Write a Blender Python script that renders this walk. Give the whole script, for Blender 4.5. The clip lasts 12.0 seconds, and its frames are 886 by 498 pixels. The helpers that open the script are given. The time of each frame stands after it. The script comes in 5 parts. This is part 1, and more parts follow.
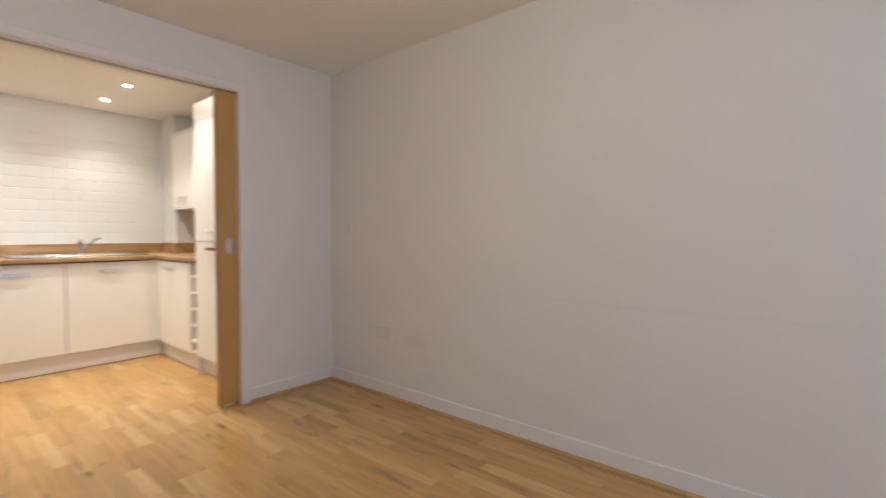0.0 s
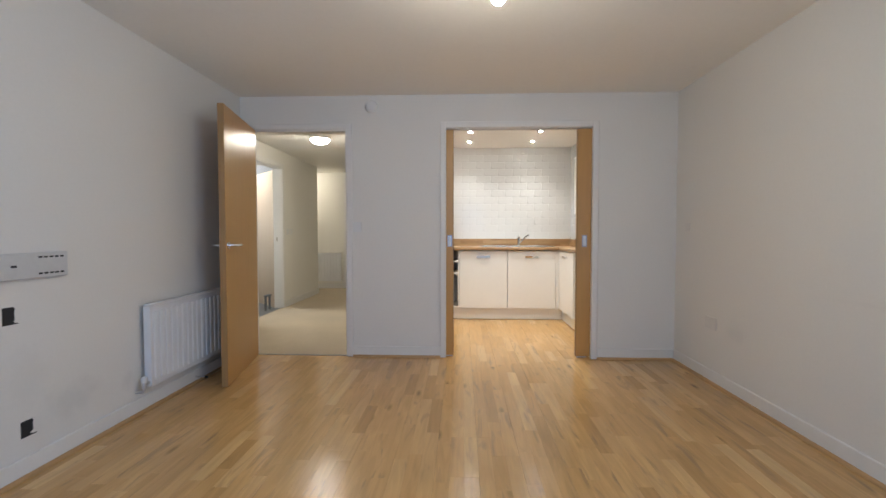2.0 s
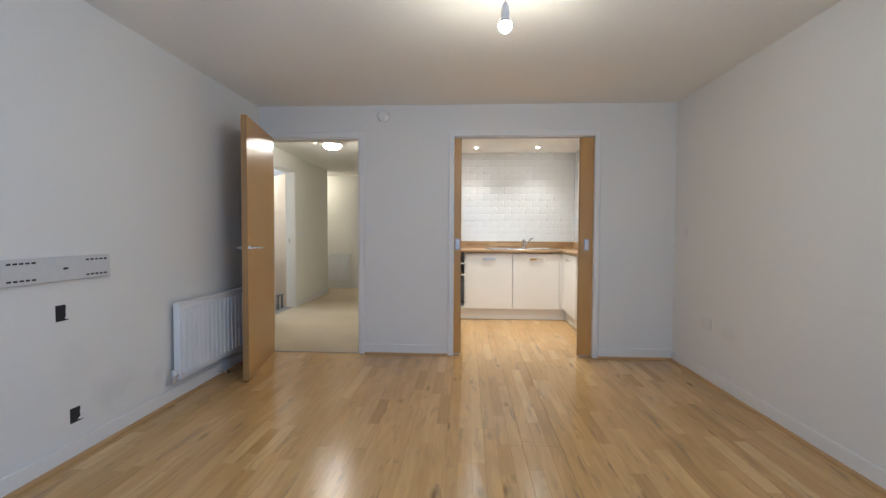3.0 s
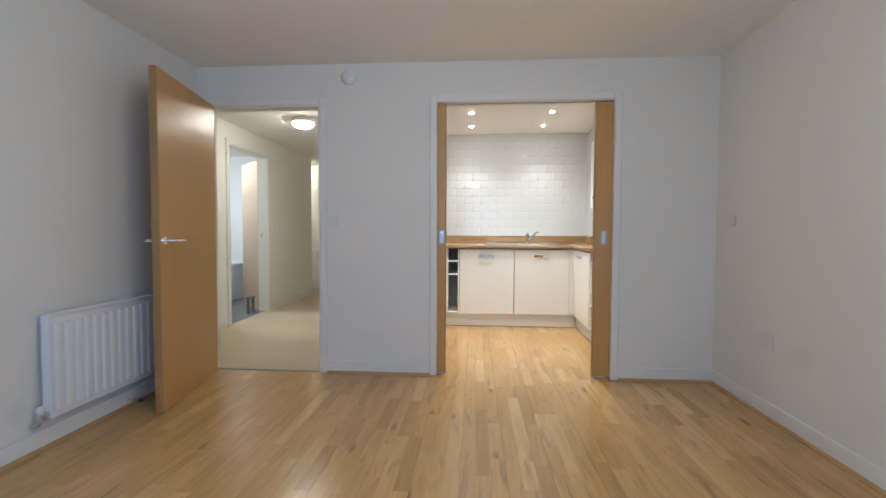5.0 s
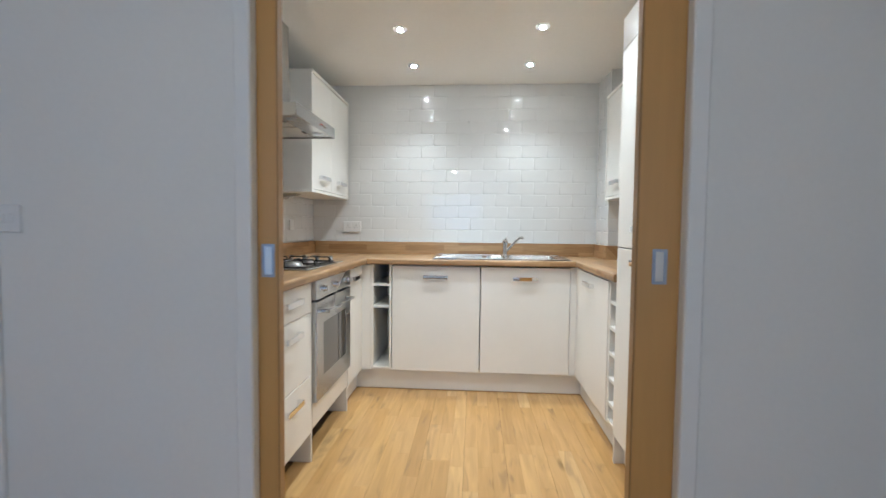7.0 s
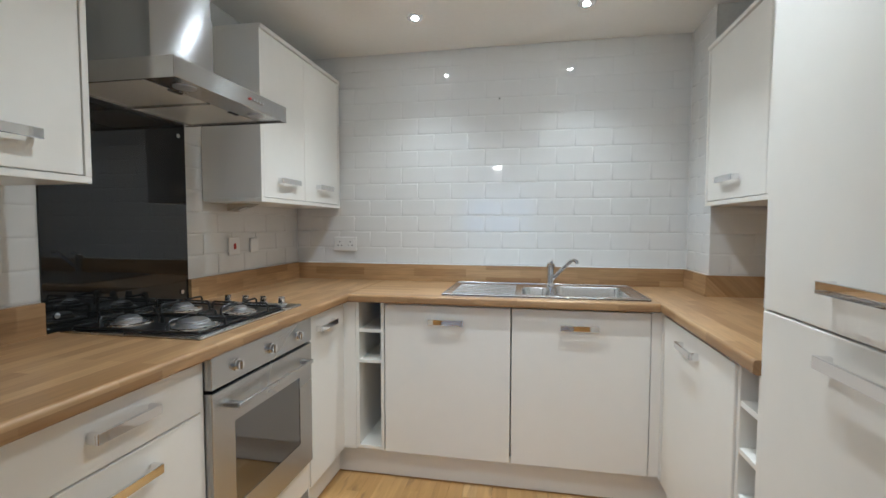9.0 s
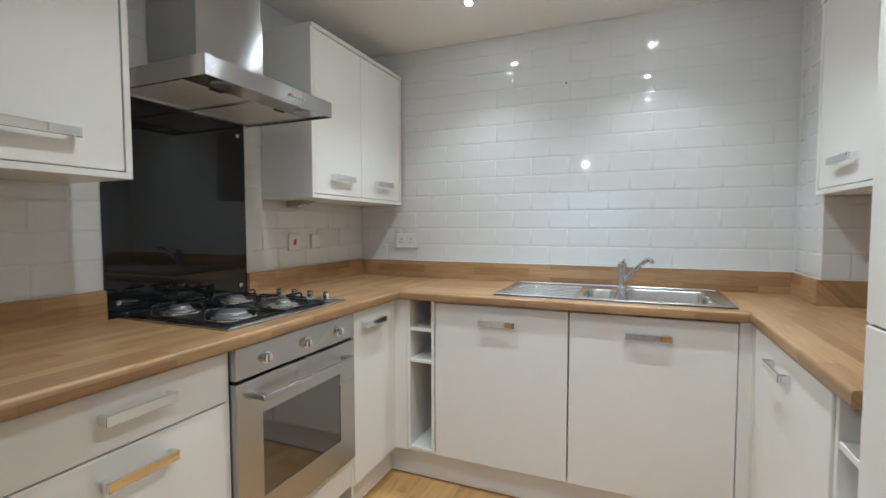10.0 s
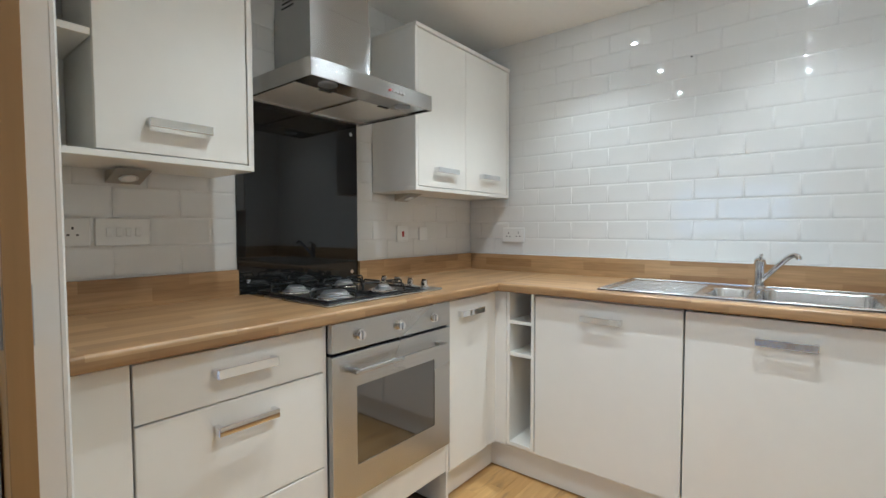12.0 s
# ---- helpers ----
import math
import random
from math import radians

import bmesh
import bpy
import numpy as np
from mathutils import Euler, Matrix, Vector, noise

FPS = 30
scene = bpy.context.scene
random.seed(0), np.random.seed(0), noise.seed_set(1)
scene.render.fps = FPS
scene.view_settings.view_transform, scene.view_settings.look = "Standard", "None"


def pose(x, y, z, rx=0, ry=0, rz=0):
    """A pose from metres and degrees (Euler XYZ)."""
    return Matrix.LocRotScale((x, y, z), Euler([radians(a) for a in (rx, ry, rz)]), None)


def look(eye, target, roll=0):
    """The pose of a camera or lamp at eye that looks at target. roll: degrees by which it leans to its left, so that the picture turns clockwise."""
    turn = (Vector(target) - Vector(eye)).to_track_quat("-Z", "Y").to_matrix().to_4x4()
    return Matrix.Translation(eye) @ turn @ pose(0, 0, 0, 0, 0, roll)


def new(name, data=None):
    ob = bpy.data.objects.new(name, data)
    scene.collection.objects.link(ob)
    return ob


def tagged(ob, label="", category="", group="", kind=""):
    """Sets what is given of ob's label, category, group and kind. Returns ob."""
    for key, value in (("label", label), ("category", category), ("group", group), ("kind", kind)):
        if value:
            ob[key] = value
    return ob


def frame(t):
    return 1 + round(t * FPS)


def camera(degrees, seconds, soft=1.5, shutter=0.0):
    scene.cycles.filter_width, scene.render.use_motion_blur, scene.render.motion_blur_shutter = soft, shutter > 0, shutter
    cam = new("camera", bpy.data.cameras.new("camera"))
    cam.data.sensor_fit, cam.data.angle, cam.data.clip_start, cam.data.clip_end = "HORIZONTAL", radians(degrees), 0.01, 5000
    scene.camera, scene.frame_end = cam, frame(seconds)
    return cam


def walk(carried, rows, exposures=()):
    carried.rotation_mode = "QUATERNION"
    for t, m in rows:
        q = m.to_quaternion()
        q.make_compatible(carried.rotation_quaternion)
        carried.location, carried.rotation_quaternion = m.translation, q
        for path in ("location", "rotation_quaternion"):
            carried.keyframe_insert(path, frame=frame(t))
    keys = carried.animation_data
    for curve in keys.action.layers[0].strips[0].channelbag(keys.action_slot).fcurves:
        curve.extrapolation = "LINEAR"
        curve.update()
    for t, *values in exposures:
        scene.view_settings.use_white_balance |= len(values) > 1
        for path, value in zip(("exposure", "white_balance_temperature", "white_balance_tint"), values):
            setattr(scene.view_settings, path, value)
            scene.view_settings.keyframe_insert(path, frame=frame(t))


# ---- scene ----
cam = camera(88.2, 12.0, shutter=0.4)
PATH = [
    (0, (0.234, 0.544, 1.097), (-1.045, 2.081, 1.033), -0.0),
    (0.5, (0.554, 0.656, 1.132), (-1.19, 1.631, 1.045), -0.1),
    (1, (0.86, 0.78, 1.097), (-1.112, 1.105, 1.02), -0.2),
    (1.5, (1.112, 0.836, 1.09), (-0.887, 0.813, 1.016), -0.0),
    (2, (1.355, 0.841, 1.096), (-0.642, 0.757, 1.024), 0.0),
    (2.5, (1.51, 0.827, 1.121), (-0.486, 0.731, 1.047), 0.1),
    (2.7, (1.553, 0.824, 1.127), (-0.443, 0.725, 1.055), 0.2),
    (4.5, (1.097, 0.892, 1.096), (-0.896, 0.74, 1.017), 0.2),
    (5, (0.706, 0.984, 1.067), (-1.287, 0.841, 0.988), 0.2),
    (5.5, (0.233, 1.094, 1.094), (-1.76, 0.959, 1.005), 0.2),
    (6, (-0.279, 1.211, 1.118), (-2.272, 1.089, 1.017), 0.1),
    (6.2, (-0.497, 1.284, 1.101), (-2.49, 1.148, 1.005), 0.4),
    (6.5, (-0.812, 1.336, 1.113), (-2.805, 1.198, 1.017), 0.2),
    (7, (-1.297, 1.363, 1.131), (-3.29, 1.227, 1.036), 0.6),
    (7.2, (-1.48, 1.377, 1.138), (-3.473, 1.235, 1.046), 0.4),
    (8.8, (-2.242, 1.452, 1.242), (-4.216, 1.148, 1.131), 0.2),
    (9, (-2.296, 1.49, 1.244), (-4.257, 1.114, 1.139), 0.1),
    (9.5, (-2.4, 1.574, 1.242), (-4.314, 1.002, 1.142), 0.0),
    (10, (-2.461, 1.655, 1.221), (-4.301, 0.879, 1.118), -0.1),
    (10.5, (-2.48, 1.715, 1.194), (-4.221, 0.736, 1.097), -0.1),
    (11, (-2.514, 1.74, 1.173), (-4.146, 0.588, 1.08), -0.3),
    (11.5, (-2.541, 1.759, 1.161), (-4.116, 0.53, 1.073), -0.2),
    (12, (-2.537, 1.759, 1.166), (-4.093, 0.506, 1.077), -0.1),
]
walk(cam, [(t, look(eye, target, roll)) for t, eye, target, roll in PATH],
     [(0, 0.07, 6900, 14), (1.2, 0.08, 6600, 11), (2.5, 0.05, 6060, 8), (5.5, 0.1, 5820, 6), (6.5, -0.02, 5600, 5), (7.2, -0.15, 5460, 4), (9, -0.49, 5440, 4), (10.5, -0.45, 5440, 4), (12, -0.31, 5440, 3)])

# ---- world and light ----
KCEIL, LCEIL = 2.245, 2.285
XW0, XW1 = -2.63, -2.74          # dividing wall, living face and kitchen face
YL, YR = -1.115, 2.665            # living room side walls
XE = 2.75                         # living room window wall
KB, KL = -4.925, 0.062            # kitchen tile faces, back and side

world = bpy.data.worlds.new("world")
scene.world = world
world.use_nodes = True
wn = world.node_tree
sky = wn.nodes.new("ShaderNodeTexSky")
sky.sky_type, sky.sun_disc, sky.sun_elevation, sky.sun_rotation = "NISHITA", False, radians(35), radians(200)
wn.links.new(sky.outputs[0], wn.nodes["Background"].inputs[0])
wn.nodes["Background"].inputs[1].default_value = 0.12

sun = new("sun", bpy.data.lights.new("sun", "SUN"))
sun.data.energy, sun.data.angle, sun.data.color = 0.8, radians(12), (1.0, 0.95, 0.88)
sun.matrix_world = look((20, -30, 25), (0, 0, 0))

def daylight(energy, w, h, eye, target):
    lamp = new("window_daylight", bpy.data.lights.new("window_daylight", "AREA"))
    lamp.data.shape, lamp.data.size, lamp.data.size_y = "RECTANGLE", w, h
    lamp.data.energy, lamp.data.color = energy, (0.39, 0.595, 1.0)
    lamp.matrix_world = look(eye, target)


daylight(18, 1.95, 0.85, (XE - 0.02, 0.48, 1.5), (-2.0, 0.48, 1.4))     # wide window in the end wall
daylight(28, 1.35, 1.95, (1.75, YR - 0.02, 1.08), (1.75, -2.0, 1.07))    # added fill through an unseen glazed door in the side wall
daylight(9, 1.15, 1.0, (1.95, YL + 0.02, 1.45), (1.95, 2.0, 1.44))      # added fill through an unseen window in the other side wall

SPOT, BULB, HALL, BATH = 440.0, 640.0, 98.0, 78.0   # emission of the lamps


# ---- materials ----
def mat(name, colour=(0.8, 0.8, 0.8), rough=0.5, metal=0.0, noise_scale=0.0, vary=0.06, bump=0.0, bump_scale=200.0, stretch=(1, 1, 1), coat=0.0, big=1.2):
    m = bpy.data.materials.new(name)
    m.use_nodes = True
    nt = m.node_tree
    b = nt.nodes["Principled BSDF"]
    b.inputs["Base Color"].default_value = (*colour, 1)
    b.inputs["Roughness"].default_value = rough
    b.inputs["Metallic"].default_value = metal
    b.inputs["Coat Weight"].default_value = coat
    b.inputs["Coat Roughness"].default_value = 0.08
    geo = nt.nodes.new("ShaderNodeNewGeometry")
    mp = nt.nodes.new("ShaderNodeMapping")
    mp.inputs["Scale"].default_value = stretch
    nt.links.new(geo.outputs["Position"], mp.inputs["Vector"])
    if noise_scale:
        n1 = nt.nodes.new("ShaderNodeTexNoise")
        n1.inputs["Scale"].default_value, n1.inputs["Detail"].default_value = noise_scale, 5
        n2 = nt.nodes.new("ShaderNodeTexNoise")
        n2.inputs["Scale"].default_value, n2.inputs["Detail"].default_value = big, 3
        nt.links.new(mp.outputs[0], n1.inputs["Vector"])
        nt.links.new(geo.outputs["Position"], n2.inputs["Vector"])
        add = nt.nodes.new("ShaderNodeMath")
        add.operation = "ADD"
        nt.links.new(n1.outputs["Fac"], add.inputs[0])
        nt.links.new(n2.outputs["Fac"], add.inputs[1])
        rng = nt.nodes.new("ShaderNodeMapRange")
        rng.inputs["From Min"].default_value, rng.inputs["From Max"].default_value = 0.6, 1.4
        rng.inputs["To Min"].default_value, rng.inputs["To Max"].default_value = 1 - vary, 1 + vary
        nt.links.new(add.outputs[0], rng.inputs["Value"])
        mul = nt.nodes.new("ShaderNodeVectorMath")
        mul.operation = "SCALE"
        mul.inputs[0].default_value = colour
        nt.links.new(rng.outputs[0], mul.inputs["Scale"])
        nt.links.new(mul.outputs[0], b.inputs["Base Color"])
        r2 = nt.nodes.new("ShaderNodeMapRange")
        r2.inputs["From Min"].default_value, r2.inputs["From Max"].default_value = 0.3, 0.7
        r2.inputs["To Min"].default_value, r2.inputs["To Max"].default_value = rough * 0.85, min(1, rough * 1.15)
        nt.links.new(n2.outputs["Fac"], r2.inputs["Value"])
        nt.links.new(r2.outputs[0], b.inputs["Roughness"])
    if bump:
        n3 = nt.nodes.new("ShaderNodeTexNoise")
        n3.inputs["Scale"].default_value, n3.inputs["Detail"].default_value = bump_scale, 3
        nt.links.new(mp.outputs[0], n3.inputs["Vector"])
        bp = nt.nodes.new("ShaderNodeBump")
        bp.inputs["Strength"].default_value, bp.inputs["Distance"].default_value = bump, 0.002
        nt.links.new(n3.outputs["Fac"], bp.inputs["Height"])
        nt.links.new(bp.outputs[0], b.inputs["Normal"])
    return m


def glow(name, colour, strength):
    m = bpy.data.materials.new(name)
    m.use_nodes = True
    nt = m.node_tree
    nt.nodes.remove(nt.nodes["Principled BSDF"])
    e = nt.nodes.new("ShaderNodeEmission")
    e.inputs[0].default_value, e.inputs[1].default_value = (*colour, 1), strength
    nt.links.new(e.outputs[0], nt.nodes["Material Output"].inputs[0])
    return m


def oak(name, per_object):
    """Lacquered oak strip: tone by strip, grain along x."""
    m = bpy.data.materials.new(name)
    m.use_nodes = True
    nt = m.node_tree
    b = nt.nodes["Principled BSDF"]
    geo = nt.nodes.new("ShaderNodeNewGeometry")
    info = nt.nodes.new("ShaderNodeObjectInfo")
    rnd = info.outputs["Random"] if per_object else geo.outputs["Random Per Island"]
    ramp = nt.nodes.new("ShaderNodeValToRGB")
    stops = ((0.0, (0.44, 0.248, 0.088)), (0.12, (0.525, 0.304, 0.109)), (0.5, (0.558, 0.328, 0.120)), (0.85, (0.59, 0.354, 0.135)), (1.0, (0.66, 0.423, 0.182)))
    ramp.color_ramp.elements[0].position, ramp.color_ramp.elements[1].position = 0.0, 1.0
    for p, c in stops[1:-1]:
        ramp.color_ramp.elements.new(p)
    for e, (p, c) in zip(ramp.color_ramp.elements, stops):
        e.position, e.color = p, (*c, 1)
    nt.links.new(rnd, ramp.inputs[0])
    off = nt.nodes.new("ShaderNodeVectorMath")
    off.operation = "MULTIPLY_ADD"
    comb = nt.nodes.new("ShaderNodeCombineXYZ")
    nt.links.new(rnd, comb.inputs[0])
    nt.links.new(rnd, comb.inputs[2])
    off.inputs[1].default_value = (37, 0, 21)
    nt.links.new(comb.outputs[0], off.inputs[0])
    nt.links.new(geo.outputs["Position"], off.inputs[2])
    mp = nt.nodes.new("ShaderNodeMapping")
    mp.inputs["Scale"].default_value = (1.5, 17.0, 1.0)
    nt.links.new(off.outputs[0], mp.inputs["Vector"])
    n = nt.nodes.new("ShaderNodeTexNoise")
    n.inputs["Scale"].default_value, n.inputs["Detail"].default_value, n.inputs["Distortion"].default_value = 1.6, 7, 1.1
    nt.links.new(mp.outputs[0], n.inputs["Vector"])
    rng = nt.nodes.new("ShaderNodeMapRange")
    rng.inputs["From Min"].default_value, rng.inputs["From Max"].default_value = 0.3, 0.7
    rng.inputs["To Min"].default_value, rng.inputs["To Max"].default_value = 0.86, 1.10
    nt.links.new(n.outputs["Fac"], rng.inputs["Value"])
    sc = nt.nodes.new("ShaderNodeVectorMath")
    sc.operation = "SCALE"
    nt.links.new(ramp.outputs[0], sc.inputs[0])
    nt.links.new(rng.outputs[0], sc.inputs["Scale"])
    # smoky heartwood patches on part of a strip
    hmap = nt.nodes.new("ShaderNodeMapping")
    hmap.inputs["Scale"].default_value = (2.6, 17.0, 1.0)
    hmap.inputs["Location"].default_value = (4.0, 9.0, 0.0)
    nt.links.new(off.outputs[0], hmap.inputs["Vector"])
    heart = nt.nodes.new("ShaderNodeTexNoise")
    heart.inputs["Scale"].default_value, heart.inputs["Detail"].default_value, heart.inputs["Distortion"].default_value = 1.0, 4, 0.8
    nt.links.new(hmap.outputs[0], heart.inputs["Vector"])
    hr_ = nt.nodes.new("ShaderNodeMapRange")
    hr_.inputs["From Min"].default_value, hr_.inputs["From Max"].default_value = 0.58, 0.72
    hr_.inputs["To Min"].default_value, hr_.inputs["To Max"].default_value = 0.0, 0.72
    nt.links.new(heart.outputs["Fac"], hr_.inputs["Value"])
    smoky = nt.nodes.new("ShaderNodeMix")
    smoky.data_type = "RGBA"
    for k, sock in enumerate(i for i in smoky.inputs if i.type == "RGBA"):
        if k == 0:
            nt.links.new(sc.outputs[0], sock)
        else:
            sock.default_value = (0.265, 0.165, 0.085, 1)
    nt.links.new(hr_.outputs[0], smoky.inputs[0])
    tone = next(o for o in smoky.outputs if o.type == "RGBA")
    # knots
    kmap = nt.nodes.new("ShaderNodeMapping")
    kmap.inputs["Scale"].default_value = (1.7, 6.0, 1.0)
    nt.links.new(off.outputs[0], kmap.inputs["Vector"])
    vor = nt.nodes.new("ShaderNodeTexVoronoi")
    vor.inputs["Scale"].default_value = 1.0
    nt.links.new(kmap.outputs[0], vor.inputs["Vector"])
    kr = nt.nodes.new("ShaderNodeMapRange")
    kr.inputs["From Min"].default_value, kr.inputs["From Max"].default_value = 0.02, 0.13
    kr.inputs["To Min"].default_value, kr.inputs["To Max"].default_value = 0.38, 1.0
    nt.links.new(vor.outputs["Distance"], kr.inputs["Value"])
    sc2 = nt.nodes.new("ShaderNodeVectorMath")
    sc2.operation = "SCALE"
    nt.links.new(tone, sc2.inputs[0])
    nt.links.new(kr.outputs[0], sc2.inputs["Scale"])
    nt.links.new(sc2.outputs[0], b.inputs["Base Color"])
    wear = nt.nodes.new("ShaderNodeTexNoise")
    wear.inputs["Scale"].default_value = 1.7
    nt.links.new(geo.outputs["Position"], wear.inputs["Vector"])
    wr = nt.nodes.new("ShaderNodeMapRange")
    wr.inputs["From Min"].default_value, wr.inputs["From Max"].default_value = 0.3, 0.7
    wr.inputs["To Min"].default_value, wr.inputs["To Max"].default_value = 0.16, 0.25
    nt.links.new(wear.outputs["Fac"], wr.inputs["Value"])
    nt.links.new(wr.outputs[0], b.inputs["Roughness"])
    bp = nt.nodes.new("ShaderNodeBump")
    bp.inputs["Strength"].default_value, bp.inputs["Distance"].default_value = 0.12, 0.001
    nt.links.new(n.outputs["Fac"], bp.inputs["Height"])
    nt.links.new(bp.outputs[0], b.inputs["Normal"])
    return m


def staves(name, along):
    """Wood-block laminate with narrow staves along one axis (0: x, 1: y)."""
    m = bpy.data.materials.new(name)
    m.use_nodes = True
    nt = m.node_tree
    b = nt.nodes["Principled BSDF"]
    geo = nt.nodes.new("ShaderNodeNewGeometry")
    sep = nt.nodes.new("ShaderNodeSeparateXYZ")
    nt.links.new(geo.outputs["Position"], sep.inputs[0])
    add = nt.nodes.new("ShaderNodeMath")
    add.operation = "ADD"
    nt.links.new(sep.outputs[1 - along], add.inputs[0])
    nt.links.new(sep.outputs[2], add.inputs[1])
    comb = nt.nodes.new("ShaderNodeCombineXYZ")
    nt.links.new(sep.outputs[along], comb.inputs[0])
    nt.links.new(add.outputs[0], comb.inputs[1])
    br = nt.nodes.new("ShaderNodeTexBrick")
    br.offset, br.offset_frequency, br.squash = 0.37, 2, 1.0
    br.inputs["Scale"].default_value = 1.0
    br.inputs["Mortar Size"].default_value = 0.0
    br.inputs["Brick Width"].default_value, br.inputs["Row Height"].default_value = 0.31, 0.044
    br.inputs["Color1"].default_value = (0.30, 0.17, 0.073, 1)
    br.inputs["Color2"].default_value = (0.455, 0.287, 0.138, 1)
    nt.links.new(comb.outputs[0], br.inputs["Vector"])
    mp = nt.nodes.new("ShaderNodeMapping")
    mp.inputs["Scale"].default_value = (5, 70, 1)
    nt.links.new(comb.outputs[0], mp.inputs["Vector"])
    n = nt.nodes.new("ShaderNodeTexNoise")
    n.inputs["Scale"].default_value, n.inputs["Detail"].default_value = 1.5, 6
    nt.links.new(mp.outputs[0], n.inputs["Vector"])
    rng = nt.nodes.new("ShaderNodeMapRange")
    rng.inputs["From Min"].default_value, rng.inputs["From Max"].default_value = 0.3, 0.7
    rng.inputs["To Min"].default_value, rng.inputs["To Max"].default_value = 0.84, 1.14
    nt.links.new(n.outputs["Fac"], rng.inputs["Value"])
    sc = nt.nodes.new("ShaderNodeVectorMath")
    sc.operation = "SCALE"
    nt.links.new(br.outputs["Color"], sc.inputs[0])
    nt.links.new(rng.outputs[0], sc.inputs["Scale"])
    nt.links.new(sc.outputs[0], b.inputs["Base Color"])
    b.inputs["Roughness"].default_value = 0.34
    return m


M_WALL = mat("wall_paint", (0.76, 0.735, 0.68), 0.75, noise_scale=60, vary=0.02, bump=0.08, bump_scale=350, big=0.8)


def smudge(m, centre, size, dark):
    """A soft dirty mark on the paint round a point, broken up by noise."""
    nt = m.node_tree
    b = nt.nodes["Principled BSDF"]
    old = b.inputs["Base Color"].links[0].from_socket
    geo = nt.nodes.new("ShaderNodeNewGeometry")
    sub = nt.nodes.new("ShaderNodeVectorMath")
    sub.operation = "SUBTRACT"
    sub.inputs[1].default_value = centre
    div = nt.nodes.new("ShaderNodeVectorMath")
    div.operation = "DIVIDE"
    div.inputs[1].default_value = size
    ln = nt.nodes.new("ShaderNodeVectorMath")
    ln.operation = "LENGTH"
    nt.links.new(geo.outputs["Position"], sub.inputs[0])
    nt.links.new(sub.outputs[0], div.inputs[0])
    nt.links.new(div.outputs[0], ln.inputs[0])
    n = nt.nodes.new("ShaderNodeTexNoise")
    n.inputs["Scale"].default_value, n.inputs["Detail"].default_value = 14, 4
    nt.links.new(geo.outputs["Position"], n.inputs["Vector"])
    ad = nt.nodes.new("ShaderNodeMath")
    ad.operation = "MULTIPLY_ADD"
    ad.inputs[1].default_value, ad.inputs[2].default_value = 1.2, -0.6
    nt.links.new(n.outputs["Fac"], ad.inputs[0])
    sm = nt.nodes.new("ShaderNodeMath")
    nt.links.new(ln.outputs["Value"], sm.inputs[0])
    nt.links.new(ad.outputs[0], sm.inputs[1])
    rg = nt.nodes.new("ShaderNodeMapRange")
    rg.interpolation_type = "SMOOTHSTEP"
    rg.inputs["From Min"].default_value, rg.inputs["From Max"].default_value = 0.1, 1.0
    rg.inputs["To Min"].default_value, rg.inputs["To Max"].default_value = 1 - dark, 1.0
    nt.links.new(sm.outputs[0], rg.inputs["Value"])
    sc = nt.nodes.new("ShaderNodeVectorMath")
    sc.operation = "SCALE"
    nt.links.new(old, sc.inputs[0])
    nt.links.new(rg.outputs[0], sc.inputs["Scale"])
    nt.links.new(sc.outputs[0], b.inputs["Base Color"])


M_WALLN = mat("wall_paint_marked", (0.76, 0.735, 0.68), 0.75, noise_scale=60, vary=0.02, bump=0.08, bump_scale=350, big=0.8)
smudge(M_WALLN, (-0.35, 2.665, 0.765), (0.95, 0.3, 0.02), 0.03)
smudge(M_WALLN, (-1.75, 2.665, 0.42), (0.16, 0.3, 0.10), 0.05)
M_WALLS = mat("wall_paint_smudged", (0.76, 0.735, 0.68), 0.75, noise_scale=60, vary=0.02, bump=0.08, bump_scale=350, big=0.8)
smudge(M_WALLS, (-0.85, -1.115, 0.26), (0.20, 0.3, 0.13), 0.09)
smudge(M_WALLS, (-1.22, -1.115, 0.22), (0.07, 0.3, 0.10), 0.08)
smudge(M_WALLS, (-0.6, -1.115, 0.45), (0.14, 0.3, 0.2), 0.05)
M_PAINTED = mat("painted_plate", (0.72, 0.695, 0.645), 0.6, noise_scale=60, vary=0.03)
M_HALL = mat("hall_paint", (0.80, 0.775, 0.71), 0.75, noise_scale=60, vary=0.02, bump=0.08, bump_scale=350)
M_CEIL = mat("ceiling_paint", (0.88, 0.855, 0.805), 0.85, noise_scale=40, vary=0.02, bump=0.06, bump_scale=300)
M_TRIM = mat("trim_gloss", (0.775, 0.755, 0.71), 0.48, noise_scale=30, vary=0.02, bump=0.03, bump_scale=120)
M_UNIT = mat("unit_foil", (0.84, 0.81, 0.745), 0.33, noise_scale=20, vary=0.015, bump=0.02, bump_scale=400)
M_CARC = mat("carcass_board", (0.74, 0.73, 0.69), 0.5, noise_scale=20, vary=0.03)
M_TILE = mat("glazed_tile", (0.71, 0.70, 0.67), 0.035, noise_scale=12, vary=0.02, bump=0.03, bump_scale=30)
M_GROUT = mat("grout", (0.76, 0.75, 0.72), 0.9, noise_scale=90, vary=0.08, bump=0.2)
M_CHROME = mat("chrome", (0.80, 0.80, 0.81), 0.06, 1.0, noise_scale=15, vary=0.03)
M_STEEL = mat("brushed_steel", (0.47, 0.47, 0.46), 0.25, 1.0, noise_scale=3, vary=0.06, stretch=(3, 3, 180), bump=0.04, bump_scale=4)
